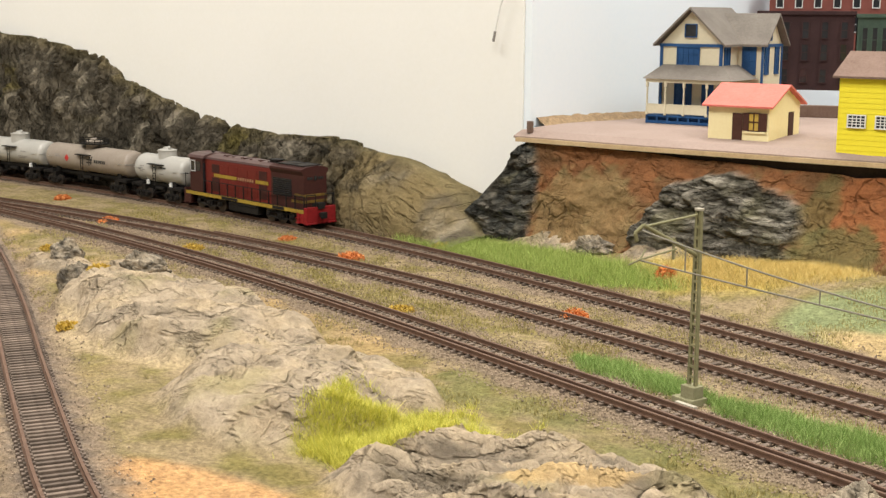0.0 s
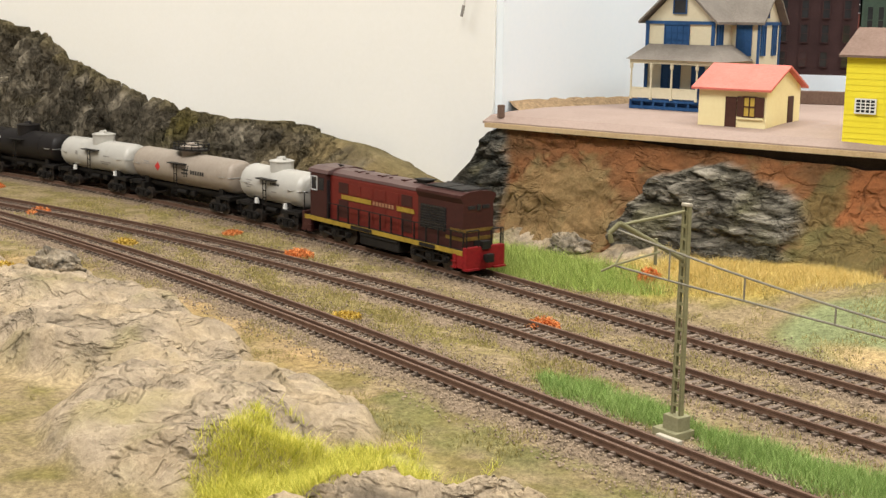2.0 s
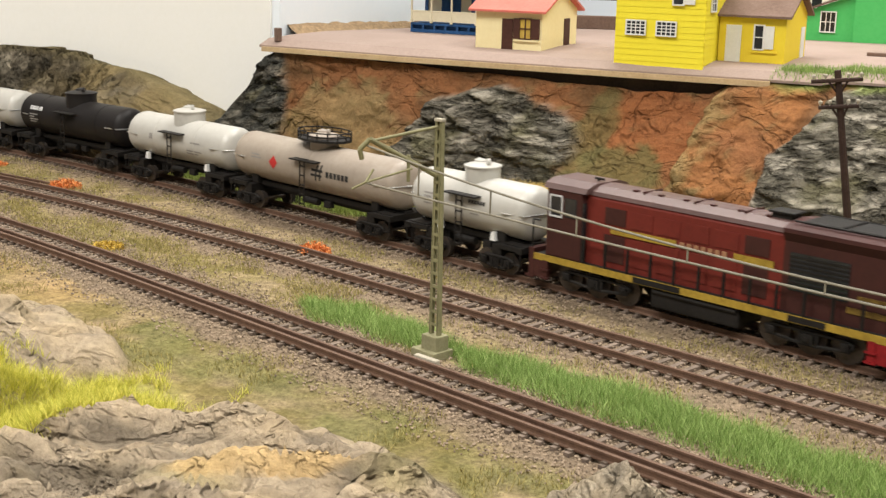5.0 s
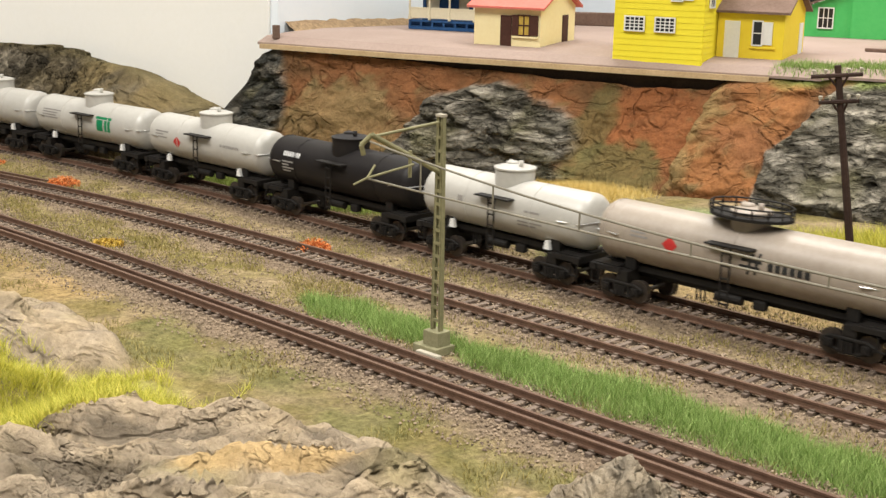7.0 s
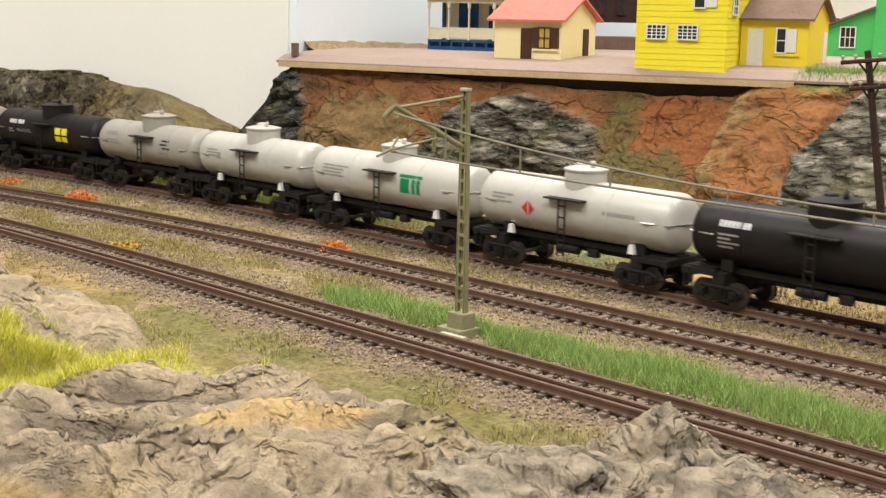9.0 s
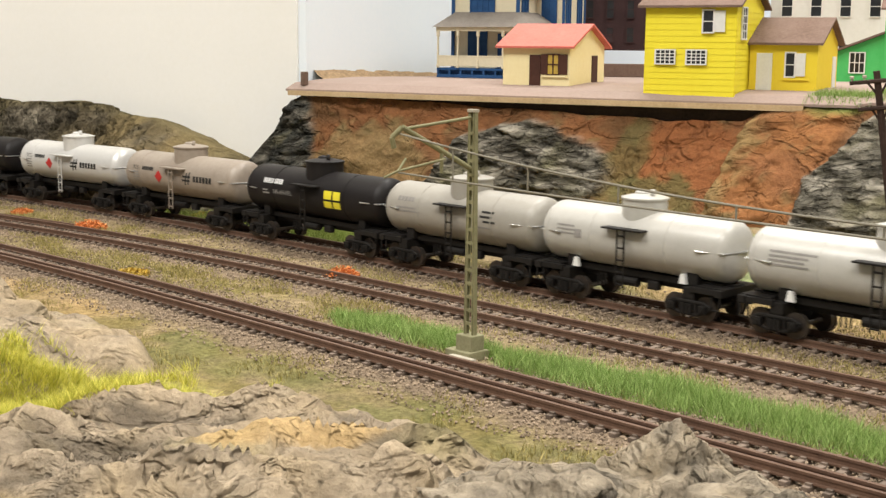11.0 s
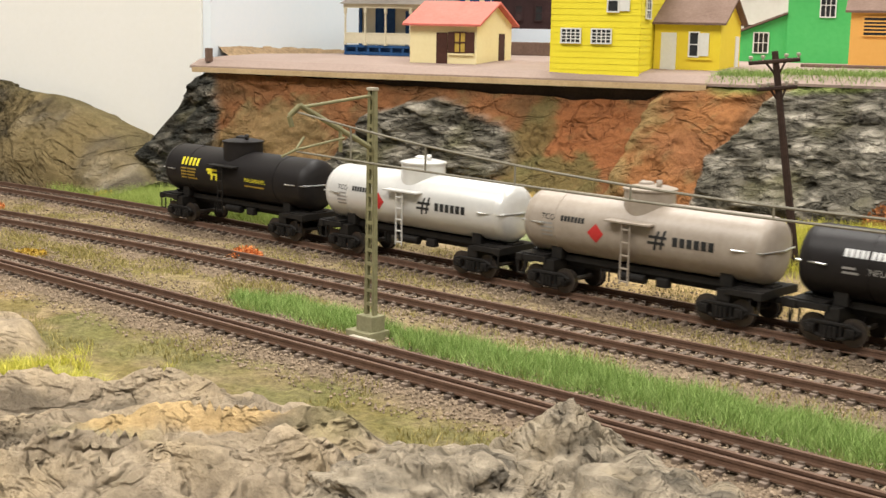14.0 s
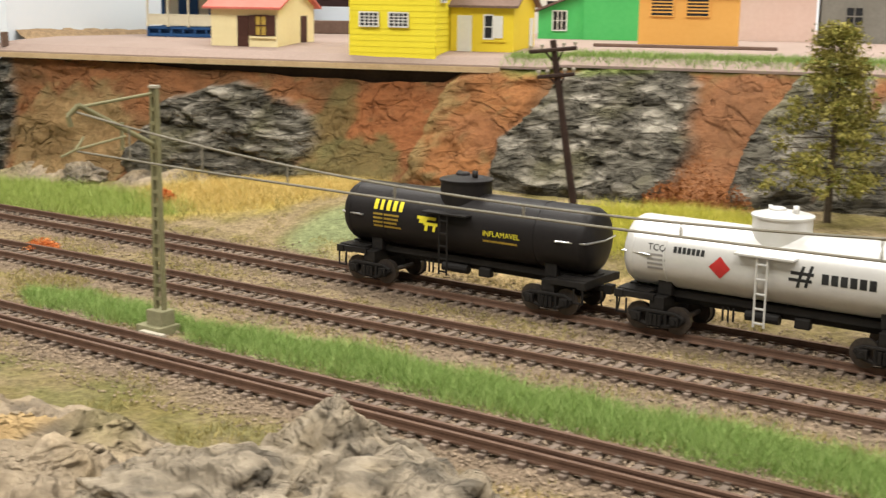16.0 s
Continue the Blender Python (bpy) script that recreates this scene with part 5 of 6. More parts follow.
def telegraph_pole():
    p = thing("telegraph_pole", 80, 70, ground_z(80, 70)[0] - 1, 0, "dark brown wooden telegraph pole with two crossarms, leaning", "telegraph pole")
    top = Vector((-9.5, -9.0, 90.5 - ground_z(80, 70)[0]))
    bm = bmesh.new()
    rod(bm, (0, 0, 0), top, 1.7, 10, 1.25)
    part("post", bm, M_POLE, p)
    d = Vector((0.86, 0.46, 0.10))
    for f, half in ((0.955, 9.5), (0.835, 7.5)):
        c = top * f + Vector((0.2, -1.4, 0))
        a, b = c - d * half, c + d * half
        part("crossarm", rods((a, b), r=0.8, seg=6), M_POLE, p)
        part("brace", rods((a * 0.35 + c * 0.65 + Vector((0, 0, 0)), top * (f - 0.07)), (b * 0.45 + c * 0.55, top * (f - 0.07)), r=0.42, seg=6), M_POLE, p)
        for k in (-0.92, -0.45, 0.45, 0.92):
            q = c + d * half * k
            bm = bmesh.new()
            lathe(bm, [(0, 0.35), (0.9, 0.35), (1.0, 0.8), (1.8, 0.85), (2.1, 0.4)], "Z", q + Vector((0, 0, 0.5)), 8)
            part("insulator", bm, M_SLAB, p)


telegraph_pole()


def blades(name, spots, height, material, label, cat, seed, width=0.45, lean=0.45, base=None):
    """Upright static-grass fibres: spots are (x, y) rows."""
    rng = np.random.default_rng(seed)
    n = len(spots)
    v = np.zeros((n, 3, 3))
    for k, (x, y) in enumerate(spots):
        z = base(x, y) if base else ground_z(x, y)[0]
        a = rng.uniform(0, 6.283)
        h = height * rng.uniform(0.5, 1.15)
        dx, dy = math.cos(a) * width / 2, math.sin(a) * width / 2
        tx, ty = rng.normal(0, lean, 2) * h * 0.7
        v[k] = ((x - dx, y - dy, z - 0.4), (x + dx, y + dy, z - 0.4), (x + tx, y + ty, z + h))
    f = np.arange(n * 3).reshape(n, 3)
    ob = mesh_part(name, v.reshape(-1, 3), f, material)
    return tagged(ob, label, cat, "", "stuff")


def spread(seed, count, test, x0, x1, y0, y1):
    rng = np.random.default_rng(seed)
    out = []
    while len(out) < count:
        x, y = rng.uniform(x0, x1), rng.uniform(y0, y1)
        d = test(x, y)
        if d > 0 and rng.uniform() < min(1.0, d * 1.3):
            out.append((x, y))
    return out


def patchy(x, y, s=0.05, cut=-0.05):
    return fbm(x * s, y * s, 21.0, 3) > cut


blades("green_grass_strip", spread(1, 44000, lambda x, y: strip(x, y) + 0.35 * fbm(x * 0.06, y * 0.06, 4.0, 3) if strip(x, y) > 0 else -1, -64, 300, -108, -58), 4.6, M_GRASS, "fresh green static grass between the tracks", "grass", 1, 0.26, 0.75)
blades("green_grass_meadow", spread(2, 22000, lambda x, y: mound(x, y, -258, 42, 135, 26, 6) if y > back_y(x) + 16 else -1, -400, -110, 10, 90), 6.0, M_GRASSMEADOW, "bright green static grass meadow behind the track", "grass", 2, 0.3, 0.65)
blades("straw_grass_meadow", spread(3, 16000, lambda x, y: mound(x, y, -112, 92, 72, 34, 22), -200, -30, 40, 140), 4.0, M_GRASSYEL, "straw yellow static grass meadow below the cliff", "grass", 3, 0.3, 0.75)
blades("yellow_grass_patch", spread(4, 14000, lambda x, y: mound(x, y, 92, 88, 70, 26, 15), 10, 180, 55, 130), 6.0, M_GRASSLIME, "yellow-green static grass round the telegraph pole", "grass", 4, 0.3, 0.65)
blades("lime_grass_knoll", spread(5, 24000, lambda x, y: 0.6 * mound(x, y, -22, -214, 31, 46, -10) + 0.8 * fbm(x * 0.035, y * 0.035, 3.0, 4), -75, 25, -285, -160), 4.2, M_GRASSLIME, "lime yellow static grass on the rocky knoll", "grass", 5, 0.26, 0.85)


blades("cliff_top_grass", spread(7, 16000, lambda x, y: 0.5 - abs(y - edge_y(x) - 9) / 26 if x > -28 else -1, -28, 300, 160, 300), 3.6, M_GRASS, "short green grass along the cliff top", "grass", 7, 0.4, 0.6,
       lambda x, y: along([(-10, 72.3), (0, 72.6), (7, 76.0), (24, 77.7), (52, 78.0)], y - edge_y(x) + 3) - (0.0 if x > 0 else 1.4))


def verge(x, y):
    d = min(abs(y - back_y(x)), abs(y - mid_y(x)), abs(y - front_y(x)), abs(y - left_y(x)))
    if d < 15 or ground_z(x, y)[1] > 0.15 or not patchy(x, y, 0.03, 0.02):
        return -1
    if y < front_y(x) - 15 and not patchy(x + 300, y, 0.02, -0.06):
        return -1
    return 0.4


def straw_band(x, y):
    if not front_y(x) + 14 < y < mid_y(x) - 14:
        return -1
    return 0.15 + 1.2 * fbm(x * 0.025, y * 0.05, 27.0, 4)


blades("straw_grass_verge", spread(8, 6000, straw_band, -460, -58, -170, -55), 2.2, M_GRASSDRY, "straw yellow and olive grass between the tracks", "grass", 8, 0.4, 0.7)
blades("dry_grass_verge", spread(6, 48000, verge, -620, 300, -260, 100), 2.2, M_GRASSDRY, "sparse dry olive grass along the verges", "grass", 6, 0.4, 0.7)


def tuft(x, y, r, h, material, label, seed, name="flower_tuft", n=900):
    t = thing(name, x, y, ground_z(x, y)[0] - 0.3, 0, label, "bush", "foam tufts")
    rng = np.random.default_rng(seed)
    v = []
    for _ in range(n):
        a, q, u = rng.uniform(0, 6.283), math.sqrt(rng.uniform()) * r, rng.uniform()
        c = np.array([math.cos(a) * q, math.sin(a) * q, h * u * (1 - 0.6 * (q / r) ** 2)])
        v.append(c + rng.normal(0, 0.6, (3, 3)))
    mesh_part("foliage", np.concatenate(v), np.arange(n * 3).reshape(n, 3), material, t)


for k, (x, y, r, h) in enumerate(((-124, -33, 7.5, 5.5), (-330, -43, 9, 5), (-560, -116, 8, 5), (-152, 62, 6, 8), (-420, -40, 6, 3), (-700, -102, 7, 5))):
    tuft(x, y, r, h, M_TUFT, "orange-red flowering foam tuft beside the track", 40 + k)
for k, (x, y, r, h) in enumerate(((-420, -112, 8, 4), (-350, -170, 7, 5), (-190, -98, 8, 3), (-300, -222, 7, 4), (-475, -190, 7, 4), (-250, -258, 6, 3), (-330, 30, 8, 4))):
    tuft(x, y, r, h, M_TUFTYEL, "ochre yellow foam bush on sandy ground", 60 + k)
for k, (x, y, r, h) in enumerate(((103, 128, 12, 24), (118, 122, 12, 15), (90, 124, 9, 12))):
    tuft(x, y, r, h, M_BUSHRED, "rust brown bush against the cliff", 80 + k, "rust_bush", 700)


def boulder(x, y, rx, ry, h, seed, label, dark=0.3, rz=0.0):
    """A craggy plaster rock set into the ground."""
    bm = bmesh.new()
    bmesh.ops.create_icosphere(bm, subdivisions=5, radius=1.0)
    cols = []
    gz = ground_z(x, y)[0]
    for v in bm.verts:
        p = v.co.copy()
        q = p * 1.3 + Vector((seed * 3.1, 0, 0))
        f = 0.95 + 0.20 * strata(q.x * 0.7 + q.y * 0.5, q.z * 1.5 - q.x * 0.6 + q.y * 0.6, seed) + 0.14 * noise.fractal(q * 1.6, 0.9, 2.1, 5) + 0.07 * strata(q.x * 2 + q.y, q.z * 3.5 + q.y * 1.5, seed + 3)
        f += 0.42 * max(0.0, p.z - 0.62) * (1.0 if seed == 1 else 0.3)
        if seed == 1:
            up = max(0.0, p.z)
            cone = (1 - up) / max(0.05, math.sqrt(max(0.0, 1 - up * up)))
            p = Vector((p.x * (0.2 + 0.9 * cone), p.y * (0.2 + 0.9 * cone), p.z * 0.95))
        v.co = Vector((p.x * rx * f, p.y * ry * f, max(-2.0, p.z * h * f)))
        n = noise.fractal(q * 2.2 + Vector((5, 5, 5)), 0.9, 2.1, 5)
        c = mixc((0.40, 0.335, 0.25), (0.12, 0.105, 0.085), smooth01(dark - 0.1 + 0.9 * n))
        cols.append(mixc(c, (0.47, 0.365, 0.225), smooth01(0.1 + 0.8 * noise.fractal(q * 1.2 + Vector((9, 1, 2)), 0.9, 2.1, 3)) * 0.5))
    me = bpy.data.meshes.new("boulder")
    bm.to_mesh(me)
    bm.free()
    me.transform(Matrix.Scale(MM, 4))
    lay = me.attributes.new("zone", "FLOAT_COLOR", "POINT")
    lay.data.foreach_set("color", np.c_[np.array(cols), np.ones(len(cols))].astype(np.float32).ravel())
    me.polygons.foreach_set("use_smooth", [True] * len(me.polygons))
    me.materials.append(M_ROCK)
    ob = new("boulder", me)
    ob.matrix_world = pose(x * MM, y * MM, (gz - 1.0) * MM, 0, 0, rz)
    tagged(ob, label, "rock", "plaster rocks")


boulder(146, -158, 30, 30, 19, 1, "pointed grey and tan plaster boulder beside the front track", 0.25, 20)
boulder(182, -176, 32, 27, 19, 2, "broad grey plaster boulder beside the front track", 0.35, -15)
boulder(138, -196, 28, 24, 13, 8, "low tan plaster rock near the layout edge", 0.25, 30)
boulder(-326, -226, 15, 11, 16, 3, "dark slate boulder beside the siding", 0.6, 10)
boulder(-300, -196, 20, 9, 10, 4, "grey slate boulder on the sandy knoll", 0.4, 20)
boulder(-425, -196, 22, 10, 11, 5, "grey slate boulder above the siding", 0.45, 0)
boulder(-232, 78, 15, 8, 10, 6, "dark grey rock in the grass meadow", 0.45, 15)


# ---- buildings of the town ----
def window(parent, x, y, z, w, h, side="front", frame=None, pane=None, nx=2, nz=2, bar_w=0.45):
    """A framed window on the front (facing -y) or the right side (facing +x) of a house; x, y: its lower left corner."""
    def q(a0, a1, z0, z1, d0, d1):
        return (a0, a1, y - d1, y - d0, z0, z1) if side == "front" else (x + d0, x + d1, a0, a1, z0, z1)
    a = x if side == "front" else y
    fr = 0.7
    rows = [q(a - fr, a, z - fr, z + h + fr, 0.0, 0.9), q(a + w, a + w + fr, z - fr, z + h + fr, 0.0, 0.9), q(a, a + w, z + h, z + h + fr, 0.0, 0.9), q(a, a + w, z - fr, z, 0.0, 1.2)]
    f = part("window", boxes(*rows), frame or M_WHITETRIM, parent)
    part("pane", boxes(q(a, a + w, z, z + h, 0.05, 0.35)), pane or M_GLASS, f)
    cross = [q(a + w * k / nx - bar_w / 2, a + w * k / nx + bar_w / 2, z, z + h, 0.35, 0.7) for k in range(1, nx)]
    cross += [q(a, a + w, z + h * k / nz - bar_w / 2, z + h * k / nz + bar_w / 2, 0.35, 0.75) for k in range(1, nz)]
    if cross:
        part("glazing_grid", boxes(*cross), frame or M_WHITETRIM, f)


def panel(name, parent, a, z, w, h, at, side, mat, proud=0.5):
    r = (a, a + w, at - proud, at, z, z + h) if side == "front" else (at, at + proud, a, a + w, z, z + h)
    return part(name, boxes(r, bevel=0.1), mat, parent)


def gable_house(parent, x0, x1, y0, y1, h, rise, wall, roof, along_x=True, over=3.0, planks=0.0):
    """Walls with gables and a two-slope roof with thickness."""
    if along_x:
        ym = (y0 + y1) / 2
        bm = prism([(y0, -3), (y1, -3), (y1, h), (ym, h + rise), (y0, h)], x0, x1)
        for v in bm.verts:
            v.co.x, v.co.y = v.co.y, v.co.x
        half, c = (y1 - y0) / 2, ym
    else:
        xm = (x0 + x1) / 2
        bm = prism([(x0, -3), (x1, -3), (x1, h), (xm, h + rise), (x0, h)], y0, y1)
        half, c = (x1 - x0) / 2, xm
    bmesh.ops.recalc_face_normals(bm, faces=bm.faces[:])
    part("wall", bm, wall, parent)
    k = rise / half
    e = half + over
    for s in (-1, 1):
        out = [(c, h + rise + 0.1), (c + s * e, h + rise - k * e + 0.1), (c + s * e, h + rise - k * e + 1.3), (c, h + rise + 1.4)]
        if along_x:
            bm = prism(out, x0 - over, x1 + over)
            for v in bm.verts:
                v.co.x, v.co.y = v.co.y, v.co.x
        else:
            bm = prism(out, y0 - over, y1 + over)
        bmesh.ops.recalc_face_normals(bm, faces=bm.faces[:])
        part("roof_slope", bm, roof, parent)
    if planks:
        n = int(h / planks)
        for k2 in range(-1, n):
            z = k2 * planks
            bm = bmesh.new()
            for rect in ((x0, x1, y0 - 0.4, y0), (x1, x1 + 0.4, y0, y1)):
                box(bm, *rect, z + 0.05, z + planks)
            for v in bm.verts:
                if v.co.z > z + planks * 0.5:
                    v.co.y = max(v.co.y, y0 - 0.2) if v.co.y < y0 else v.co.y
                    v.co.x = min(v.co.x, x1 + 0.2) if v.co.x > x1 else v.co.x
            part("plank", bm, wall, parent)


def hut():
    b = thing("hut", -194, 138, PLAT_Z - 2.5, 18, "small cream hut with a salmon red roof and brown shutters", "house", "town houses")
    gable_house(b, 0, 40, 0, 50, 22.5, 11, M_CREAM, M_REDROOF, True, 3.4)
    panel("door", b, 16.2, 0, 6.6, 17.6, 0, "front", M_DOORBROWN)
    window(b, 27.2, 0, 7.4, 6.2, 10.2, "front", M_DOORBROWN, M_AMBER, 2, 2, 0.7)
    panel("shutter", b, 23.2, 7.0, 3.3, 11.0, 0, "front", M_DOORBROWN, 0.9)
    panel("shutter", b, 34.2, 7.0, 4.6, 11.0, 0, "front", M_DOORBROWN, 0.9)
    panel("sill", b, 23.6, 5.6, 15, 1.0, 0, "front", M_CREAM, 1.2)
    panel("door", b, 31, 0, 8.0, 17.4, 40, "side", M_DOORBROWN)


def yellow_house():
    b = thing("yellow_house", -106, 151, PLAT_Z - 2.0, 18, "two-storey lemon yellow boarded house with a brown roof", "house", "town houses")
    gable_house(b, 0, 47, 0, 50, 43, 12, M_YELHOUSE, M_BROWNROOF, True, 3.4, 3.05)
    for x in (6.4, 22.6):
        window(b, x, -0.5, 13.8, 9.6, 6.4, "front", M_WHITETRIM, M_GLASS, 4, 4)
    window(b, 30.5, -0.5, 29.5, 5.0, 10.5, "front", M_WHITETRIM, M_GLASS, 1, 2)
    panel("shutter", b, 36.2, 29.5, 5.4, 10.5, -0.5, "front", M_WHITETRIM, 0.7)
    window(b, 47.5, 7.5, 26.5, 7.0, 15.0, "side", M_WHITETRIM, M_GLASS, 2, 4)
    c = thing("yellow_annex", -106, 151, PLAT_Z - 2.0, 18, "golden yellow single-storey annex with a brown gabled roof", "house", "town houses")
    gable_house(c, 47.8, 82, 24, 70, 25, 11.5, M_YELDARK, M_BROWNROOF, True, 3.2)
    panel("door", c, 51.5, 0, 8.0, 19.5, 24, "front", M_WHITETRIM)
    window(c, 66.5, 24, 8.0, 4.2, 11.5, "front", M_WHITETRIM, M_GLASS, 1, 2)
    panel("shutter", c, 71.4, 8.0, 4.8, 11.5, 24, "front", M_WHITETRIM, 0.7)
    panel("sill", c, 65, 6.0, 13, 1.0, 24, "front", M_YELDARK, 1.0)
    panel("door", c, 58, 0, 7.5, 18, 82, "side", M_WHITETRIM)


def victorian():
    b = thing("porch_house", -284, 176, PLAT_Z + 0.2, 18, "two-storey cream house with blue trim, grey roof and a columned porch", "house", "town houses")
    part("porch_base", boxes((-3, 60, -1, 16, 0, 2.0), (-3, 60, -1, 16, 4.6, 6.0)), M_BLUETRIM, b)
    part("porch_skirt", boxes(*[(x, x + 1.4, -0.8, 0.4, 2.0, 4.6) for x in range(-3, 60, 8)], (-2.6, 59.6, 2, 15, 2.0, 4.6)), M_BLUETRIM, b)
    part("wall", boxes((0, 46, 14, 75, 6, 55), (46, 64, 41, 75, 6, 55)), M_CREAMTRIM, b)
    # front wing roof and right wing roof
    for s in (-1, 1):
        bm = prism([(23, 78.5), (23 + s * 27, 53.2), (23 + s * 27, 54.8), (23, 80.2)], 9, 78)
        part("roof_slope", bm, M_GREYROOF, b)
        bm = prism([(58, 74.5), (58 + s * 20.5, 53.2), (58 + s * 20.5, 54.8), (58, 76.2)], 24, 69)
        for v in bm.verts:
            v.co.x, v.co.y = v.co.y, v.co.x
        bmesh.ops.recalc_face_normals(bm, faces=bm.faces[:])
        part("roof_slope", bm, M_GREYROOF, b)
    part("gable", prism([(0, 55), (46, 55), (23, 77.5)], 14, 16), M_CREAMTRIM, b)
    bm = prism([(41, 55), (75, 55), (58, 73.5)], 62.5, 64)
    for v in bm.verts:
        v.co.x, v.co.y = v.co.y, v.co.x
    bmesh.ops.recalc_face_normals(bm, faces=bm.faces[:])
    part("gable", bm, M_CREAMTRIM, b)
    for x in (0, 45):
        part("corner_board", boxes((x - 0.6, x + 1.6, 13.2, 14.4, 6, 55)), M_BLUETRIM, b)
    part("corner_board", boxes((63.4, 64.8, 40.4, 42, 6, 55)), M_BLUETRIM, b)
    part("corner_board", boxes((63.4, 64.8, 74, 75.4, 6, 55)), M_BLUETRIM, b)
    part("band", boxes((-0.8, 46.8, 13.0, 14.2, 53.0, 55.0)), M_BLUETRIM, b)
    part("band", boxes((63.8, 65.0, 40.4, 75.6, 53.0, 55.0)), M_BLUETRIM, b)
    window(b, 13, 14, 34.5, 16, 18, "front", M_BLUETRIM, M_BLUETRIM, 4, 4)
    window(b, 18.5, 14, 60, 8, 8, "front", M_BLUETRIM, M_GLASS, 1, 1)
    window(b, 12, 14, 9, 12, 19, "front", M_BLUETRIM, M_BLUETRIM, 3, 4)
    panel("door", b, 32, 6.2, 9, 21, 14, "front", M_BLUETRIM)
    window(b, 46, 18, 34.5, 8, 18, "side", M_BLUETRIM, M_BLUETRIM, 2, 4)
    window(b, 50, 41, 34.5, 9, 18, "front", M_BLUETRIM, M_BLUETRIM, 2, 4)
    for y in (45, 63):
        window(b, 64, y, 34.5, 6, 18, "side", M_BLUETRIM, M_BLUETRIM, 2, 3)
    window(b, 64, 50, 64 - 6, 5, 6, "side", M_BLUETRIM, M_GLASS, 1, 1)
    window(b, 64, 50, 14, 12, 12, "side", M_BLUETRIM, M_BLUETRIM, 2, 2)
    bm = bmesh.new()
    lo = [bm.verts.new(c) for c in ((-5, -4, 31), (62, -4, 31), (62, 40, 31), (-5, 40, 31))]
    hi = [bm.verts.new(c) for c in ((2, 13.8, 40.5), (47, 13.8, 40.5), (47, 40, 40.5), (2, 40, 40.5))]
    bm.faces.new(lo[::-1])
    bm.faces.new(hi)
    for k in range(4):
        j = (k + 1) % 4
        bm.faces.new((lo[k], lo[j], hi[j], hi[k]))
    bmesh.ops.recalc_face_normals(bm, faces=bm.faces[:])
    part("porch_roof", bm, M_GREYROOF, b)
    part("porch_beam", boxes((-3, 60, -2.2, -0.8, 28.5, 31.0)), M_CREAMTRIM, b)
    for x in (-2, 12, 26, 43, 58):
        bm = bmesh.new()
        lathe(bm, [(6, 1.0), (8, 1.0), (8.2, 0.7), (25, 0.6), (25.4, 1.1), (28.6, 1.1)], "Z", (x, -1.4, 0), 8)
        part("column", bm, M_CREAMTRIM, b)
    for a, c in ((-1.4, 11.4), (12.6, 25.4), (26.6, 42.4)):
        part("balustrade", boxes((a, c, -1.8, -1.0, 12.8, 13.6), (a, c, -1.6, -1.2, 7.0, 12.8)), M_CREAMTRIM, b)


def block(name, x, y, z, rz, w, d, h, wall, label, win_rows, roof=None, cornice=None, frame=None):
    """A plain town block with rows of windows: win_rows has (z, height, width, count, start)."""
    b = thing(name, x, y, z, rz, label, "building", "town buildings")
    part("wall", boxes((0, w, 0, d, 0, h)), wall, b)
    part("cornice", boxes((-1.2, w + 1.2, -1.6, d + 1, h - 2.4, h + 0.6), bevel=0.3), cornice or wall, b)
    for z0, hh, ww, n, start in win_rows:
        for k in range(n):
            window(b, start + k * (w - 2 * start + 0.01 - ww) / max(1, n - 1), 0, z0, ww, hh, "front", frame or wall, M_GLASS, 1, 2)
    return b


hut()
yellow_house()
victorian()
part_rows = [(6, 10, 4.4, 5, 5), (23, 12, 4.4, 5, 5), (40, 12, 4.4, 5, 5)]
block("brick_building", -317, 323, 96, 38, 72, 40, 60, M_BRICK, "dark maroon brick building with narrow windows", part_rows)
block("green_building", -258, 368, 96, 38, 62, 40, 58, M_DKGREEN, "dark green building with tall narrow windows", [(8, 14, 3.4, 7, 5), (30, 18, 3.4, 8, 4)])
block("brick_building", -372, 400, 100, 38, 110, 36, 84, M_REDBRICK, "red brick building with white framed windows", [(40, 12, 5, 7, 6), (60, 14, 5, 7, 6)], frame=M_WHITETRIM)
block("white_building", -222, 447, PLAT_Z, 30, 84, 40, 74, M_WHITEWALL, "off-white building with dark arched doorways", [(8, 16, 7, 4, 7), (44, 14, 7, 4, 8)], cornice=M_REDROOF)
part("low_wall", boxes((-120, 90, 0, 5, 0, 9), bevel=0.6), M_BROWNROOF).matrix_world = pose(-0.235, 0.330, PLAT_Z * MM, 0, 0, 38)
tagged(bpy.data.objects["low_wall"], "low brown wall in front of the dark buildings", "wall", "", "structure")


def green_house():
    b = thing("green_house", -118, 366, PLAT_Z, 24, "bright green house with white framed windows and brown roof", "house", "town houses")
    gable_house(b, 26, 84, 0, 50, 46, 12, M_GREEN, M_BROWNROOF, True)
    bm = prism([(-4, 0), (26, 0), (26, 30), (-4, 18)], 2, 48)
    part("lean_to", bm, M_GREEN, b)
    bm = prism([(-7, 17.2), (26, 30.2), (26, 31.6), (-7, 18.6)], -2, 50)
    part("lean_to_roof", bm, M_BROWNROOF, b)
    window(b, 6, 2, 6, 8.5, 12, "front", M_WHITETRIM, M_GLASS, 3, 2)
    window(b, 46, 0, 29, 8.5, 14, "front", M_WHITETRIM, M_GLASS, 3, 2)
    panel("door", b, 70, 0, 7, 18, 0, "front", M_WHITETRIM)


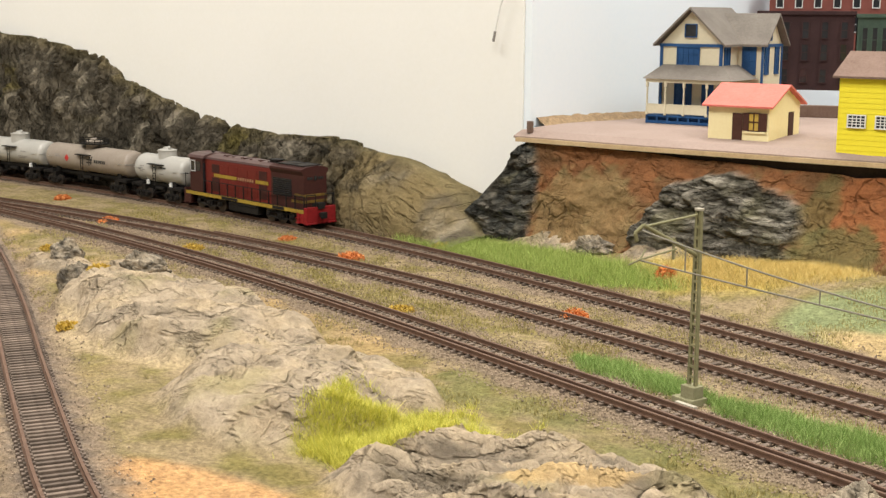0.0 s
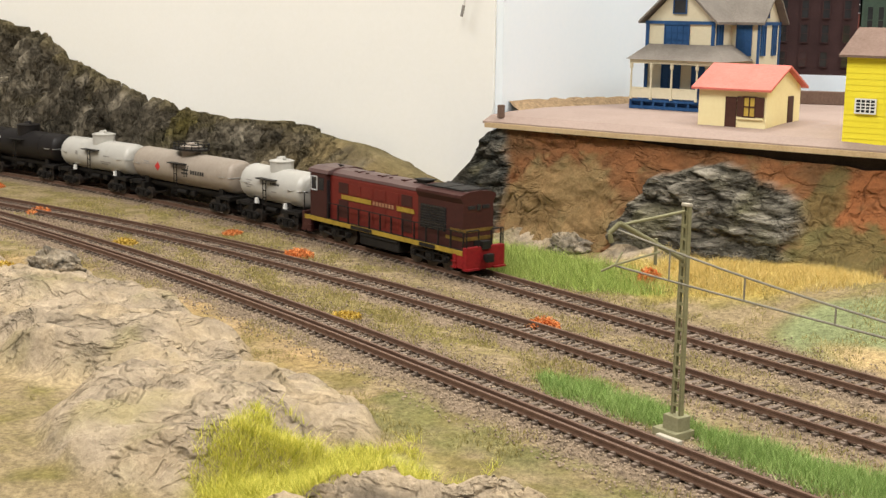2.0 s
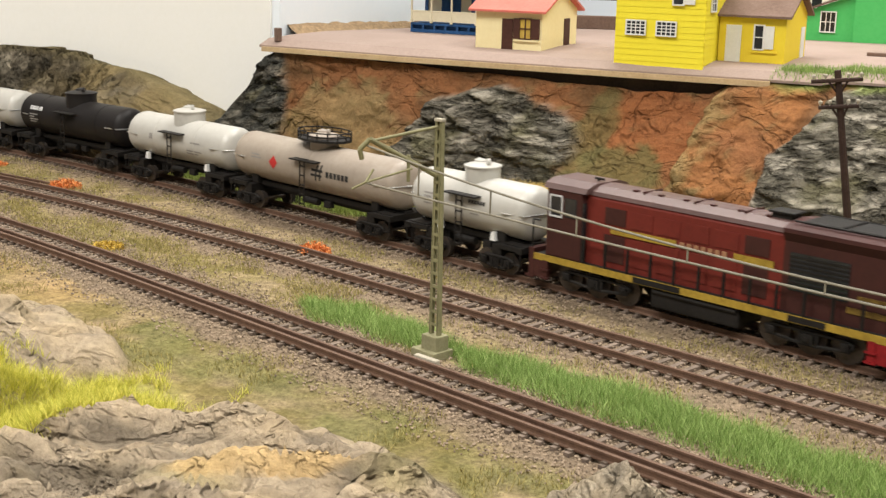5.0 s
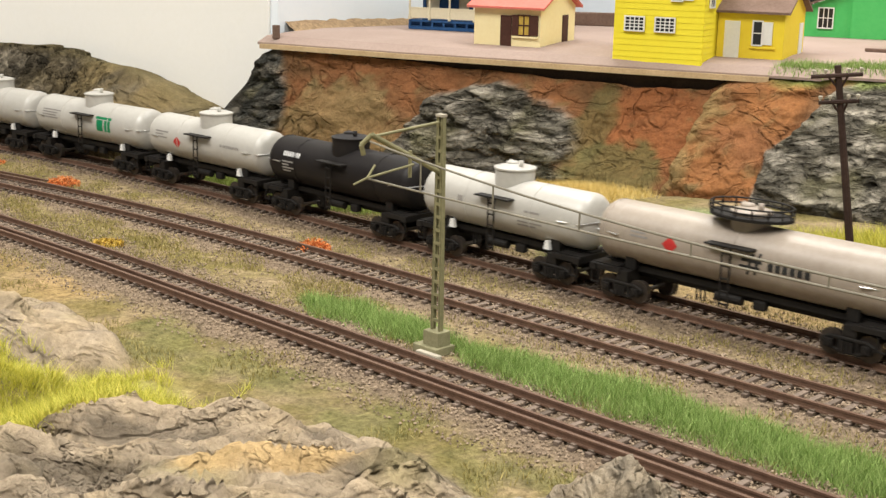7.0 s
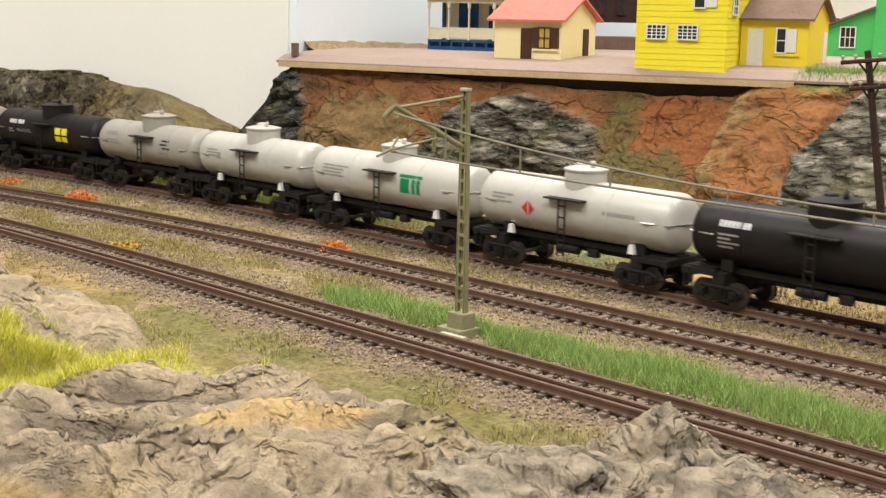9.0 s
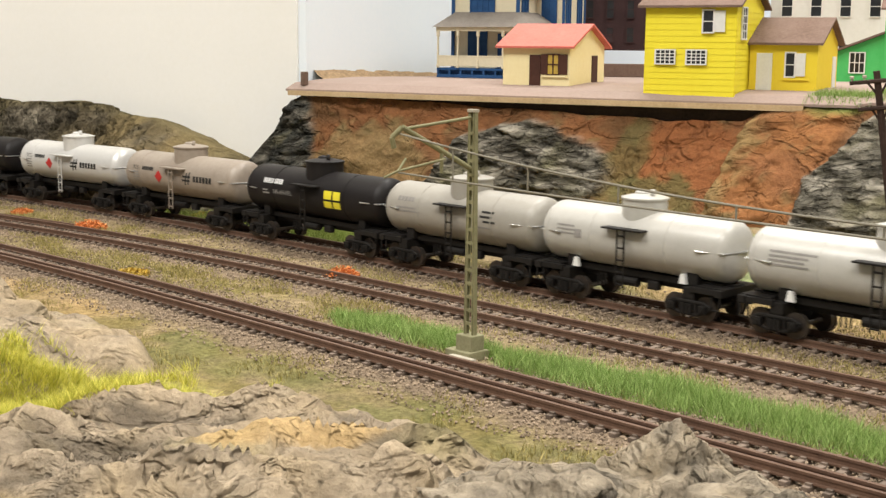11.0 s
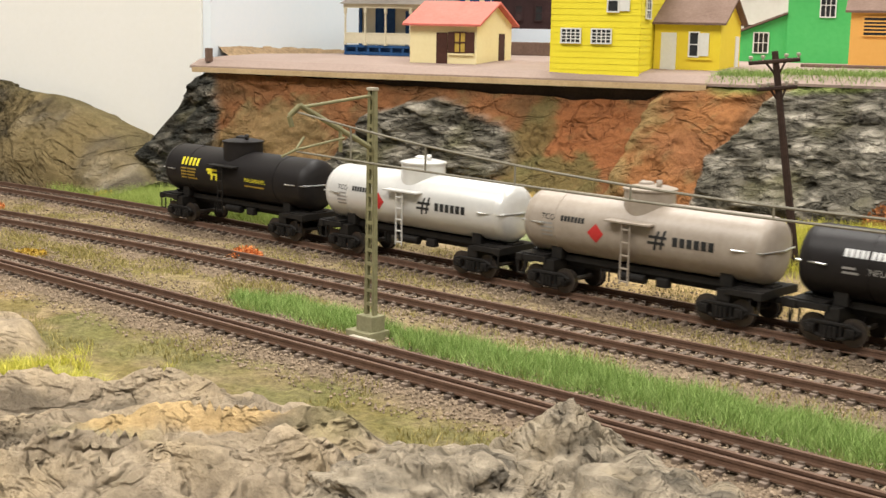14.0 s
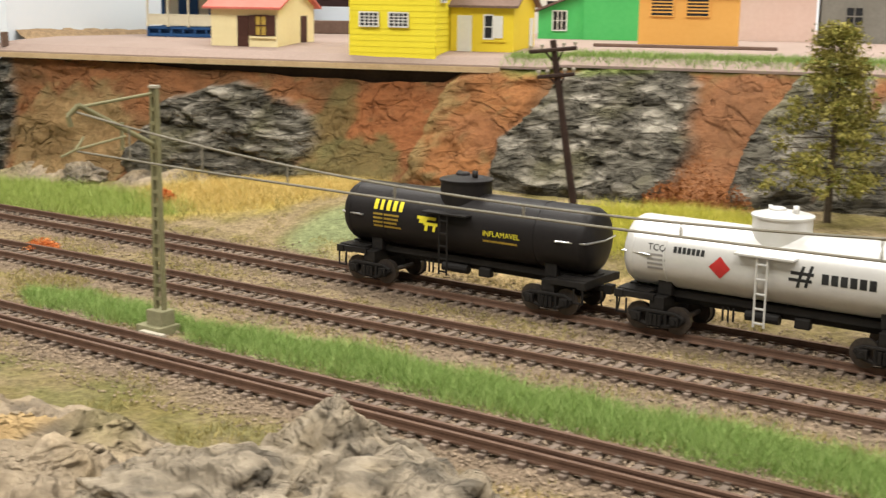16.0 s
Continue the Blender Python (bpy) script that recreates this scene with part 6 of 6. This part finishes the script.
def orange_house():
    b = thing("orange_house", -16, 302, PLAT_Z + 0.5, 22, "plain orange house with louvred windows", "house", "town houses")
    gable_house(b, 0, 56, 0, 46, 31, 12, M_ORANGE, M_BROWNROOF, True)
    for x in (7, 27):
        window(b, x, 0, 17.5, 12, 9.5, "front", M_ORANGE, M_GLASS, 1, 5, 0.8)
    part("kerb", boxes((-24, 78, -14, -10, -0.4, 1.4), bevel=0.4), M_BROWNROOF, b)
    p = thing("pink_house", -20, 456, PLAT_Z, 22, "pale pink plain house wall beside the orange house", "house", "town houses")
    gable_house(p, 0, 50, 0, 40, 36, 10, M_PINK, M_BROWNROOF, True)
    g = thing("grey_house", 30, 474, PLAT_Z, 22, "weathered grey house with a small dark window", "house", "town houses")
    gable_house(g, 0, 66, 0, 40, 40, 10, M_GREYWALL, M_BROWNROOF, True)
    window(g, 16, 0, 12, 10, 11, "front", M_GREYWALL, M_GLASS, 2, 2, 0.8)


green_house()
orange_house()


def pine(x, y, h, r, seed):
    t = thing("pine_tree", x, y, ground_z(x, y)[0] - 1.5, 0, "slender olive green model pine with a bare lower trunk", "tree")
    rng = np.random.default_rng(seed)
    bm = bmesh.new()
    rod(bm, (0, 0, 0), (0.6, 0.2, h * 0.96), 1.6, 8, 0.35)
    for k in range(34):
        z = h * (0.2 + 0.74 * k / 34)
        a = k * 2.4 + rng.uniform(-0.3, 0.3)
        q = r * (1.05 - 0.8 * (z / h)) * rng.uniform(0.6, 1.1)
        rod(bm, (0.4, 0.1, z), (math.cos(a) * q, math.sin(a) * q, z + rng.uniform(-1, 3)), 0.4, 5, 0.12)
    part("trunk", bm, M_BARK, t)
    v = []
    for k in range(170):
        z = h * rng.uniform(0.2, 1.0)
        a = rng.uniform(0, 6.283)
        q = r * (1.08 - 0.9 * (z / h)) * math.sqrt(rng.uniform(0.05, 1.0))
        c = np.array([math.cos(a) * q, math.sin(a) * q, z])
        s = rng.uniform(1.4, 3.2)
        for _ in range(70):
            p = c + rng.normal(0, 1, 3) * (s, s, s * 0.55)
            v.append(p + rng.normal(0, 0.65, (3, 3)))
    mesh_part("crown", np.concatenate(v), np.arange(len(v) * 3).reshape(len(v), 3), M_NEEDLE, t)


pine(160, 128, 78, 31, 5)
pine(212, 150, 66, 19, 6)


def hanging_wire():
    w = thing("loose_wire", -322, 94, 0, 0, "loose white wire end hanging before the backdrop", "wire")
    part("cable", rods(((-22, -6, 158), (-26, -7, 141)), ((-22, -6, 158), (-12, -3, 180)), ((-12, -3, 180), (-8, -2, 330)), r=0.55), M_WHITETRIM, w)
    part("tip", rods(((-26, -7, 141), (-27.5, -7.4, 134)), r=1.0), M_DECALGREY, w)


hanging_wire()


motions()
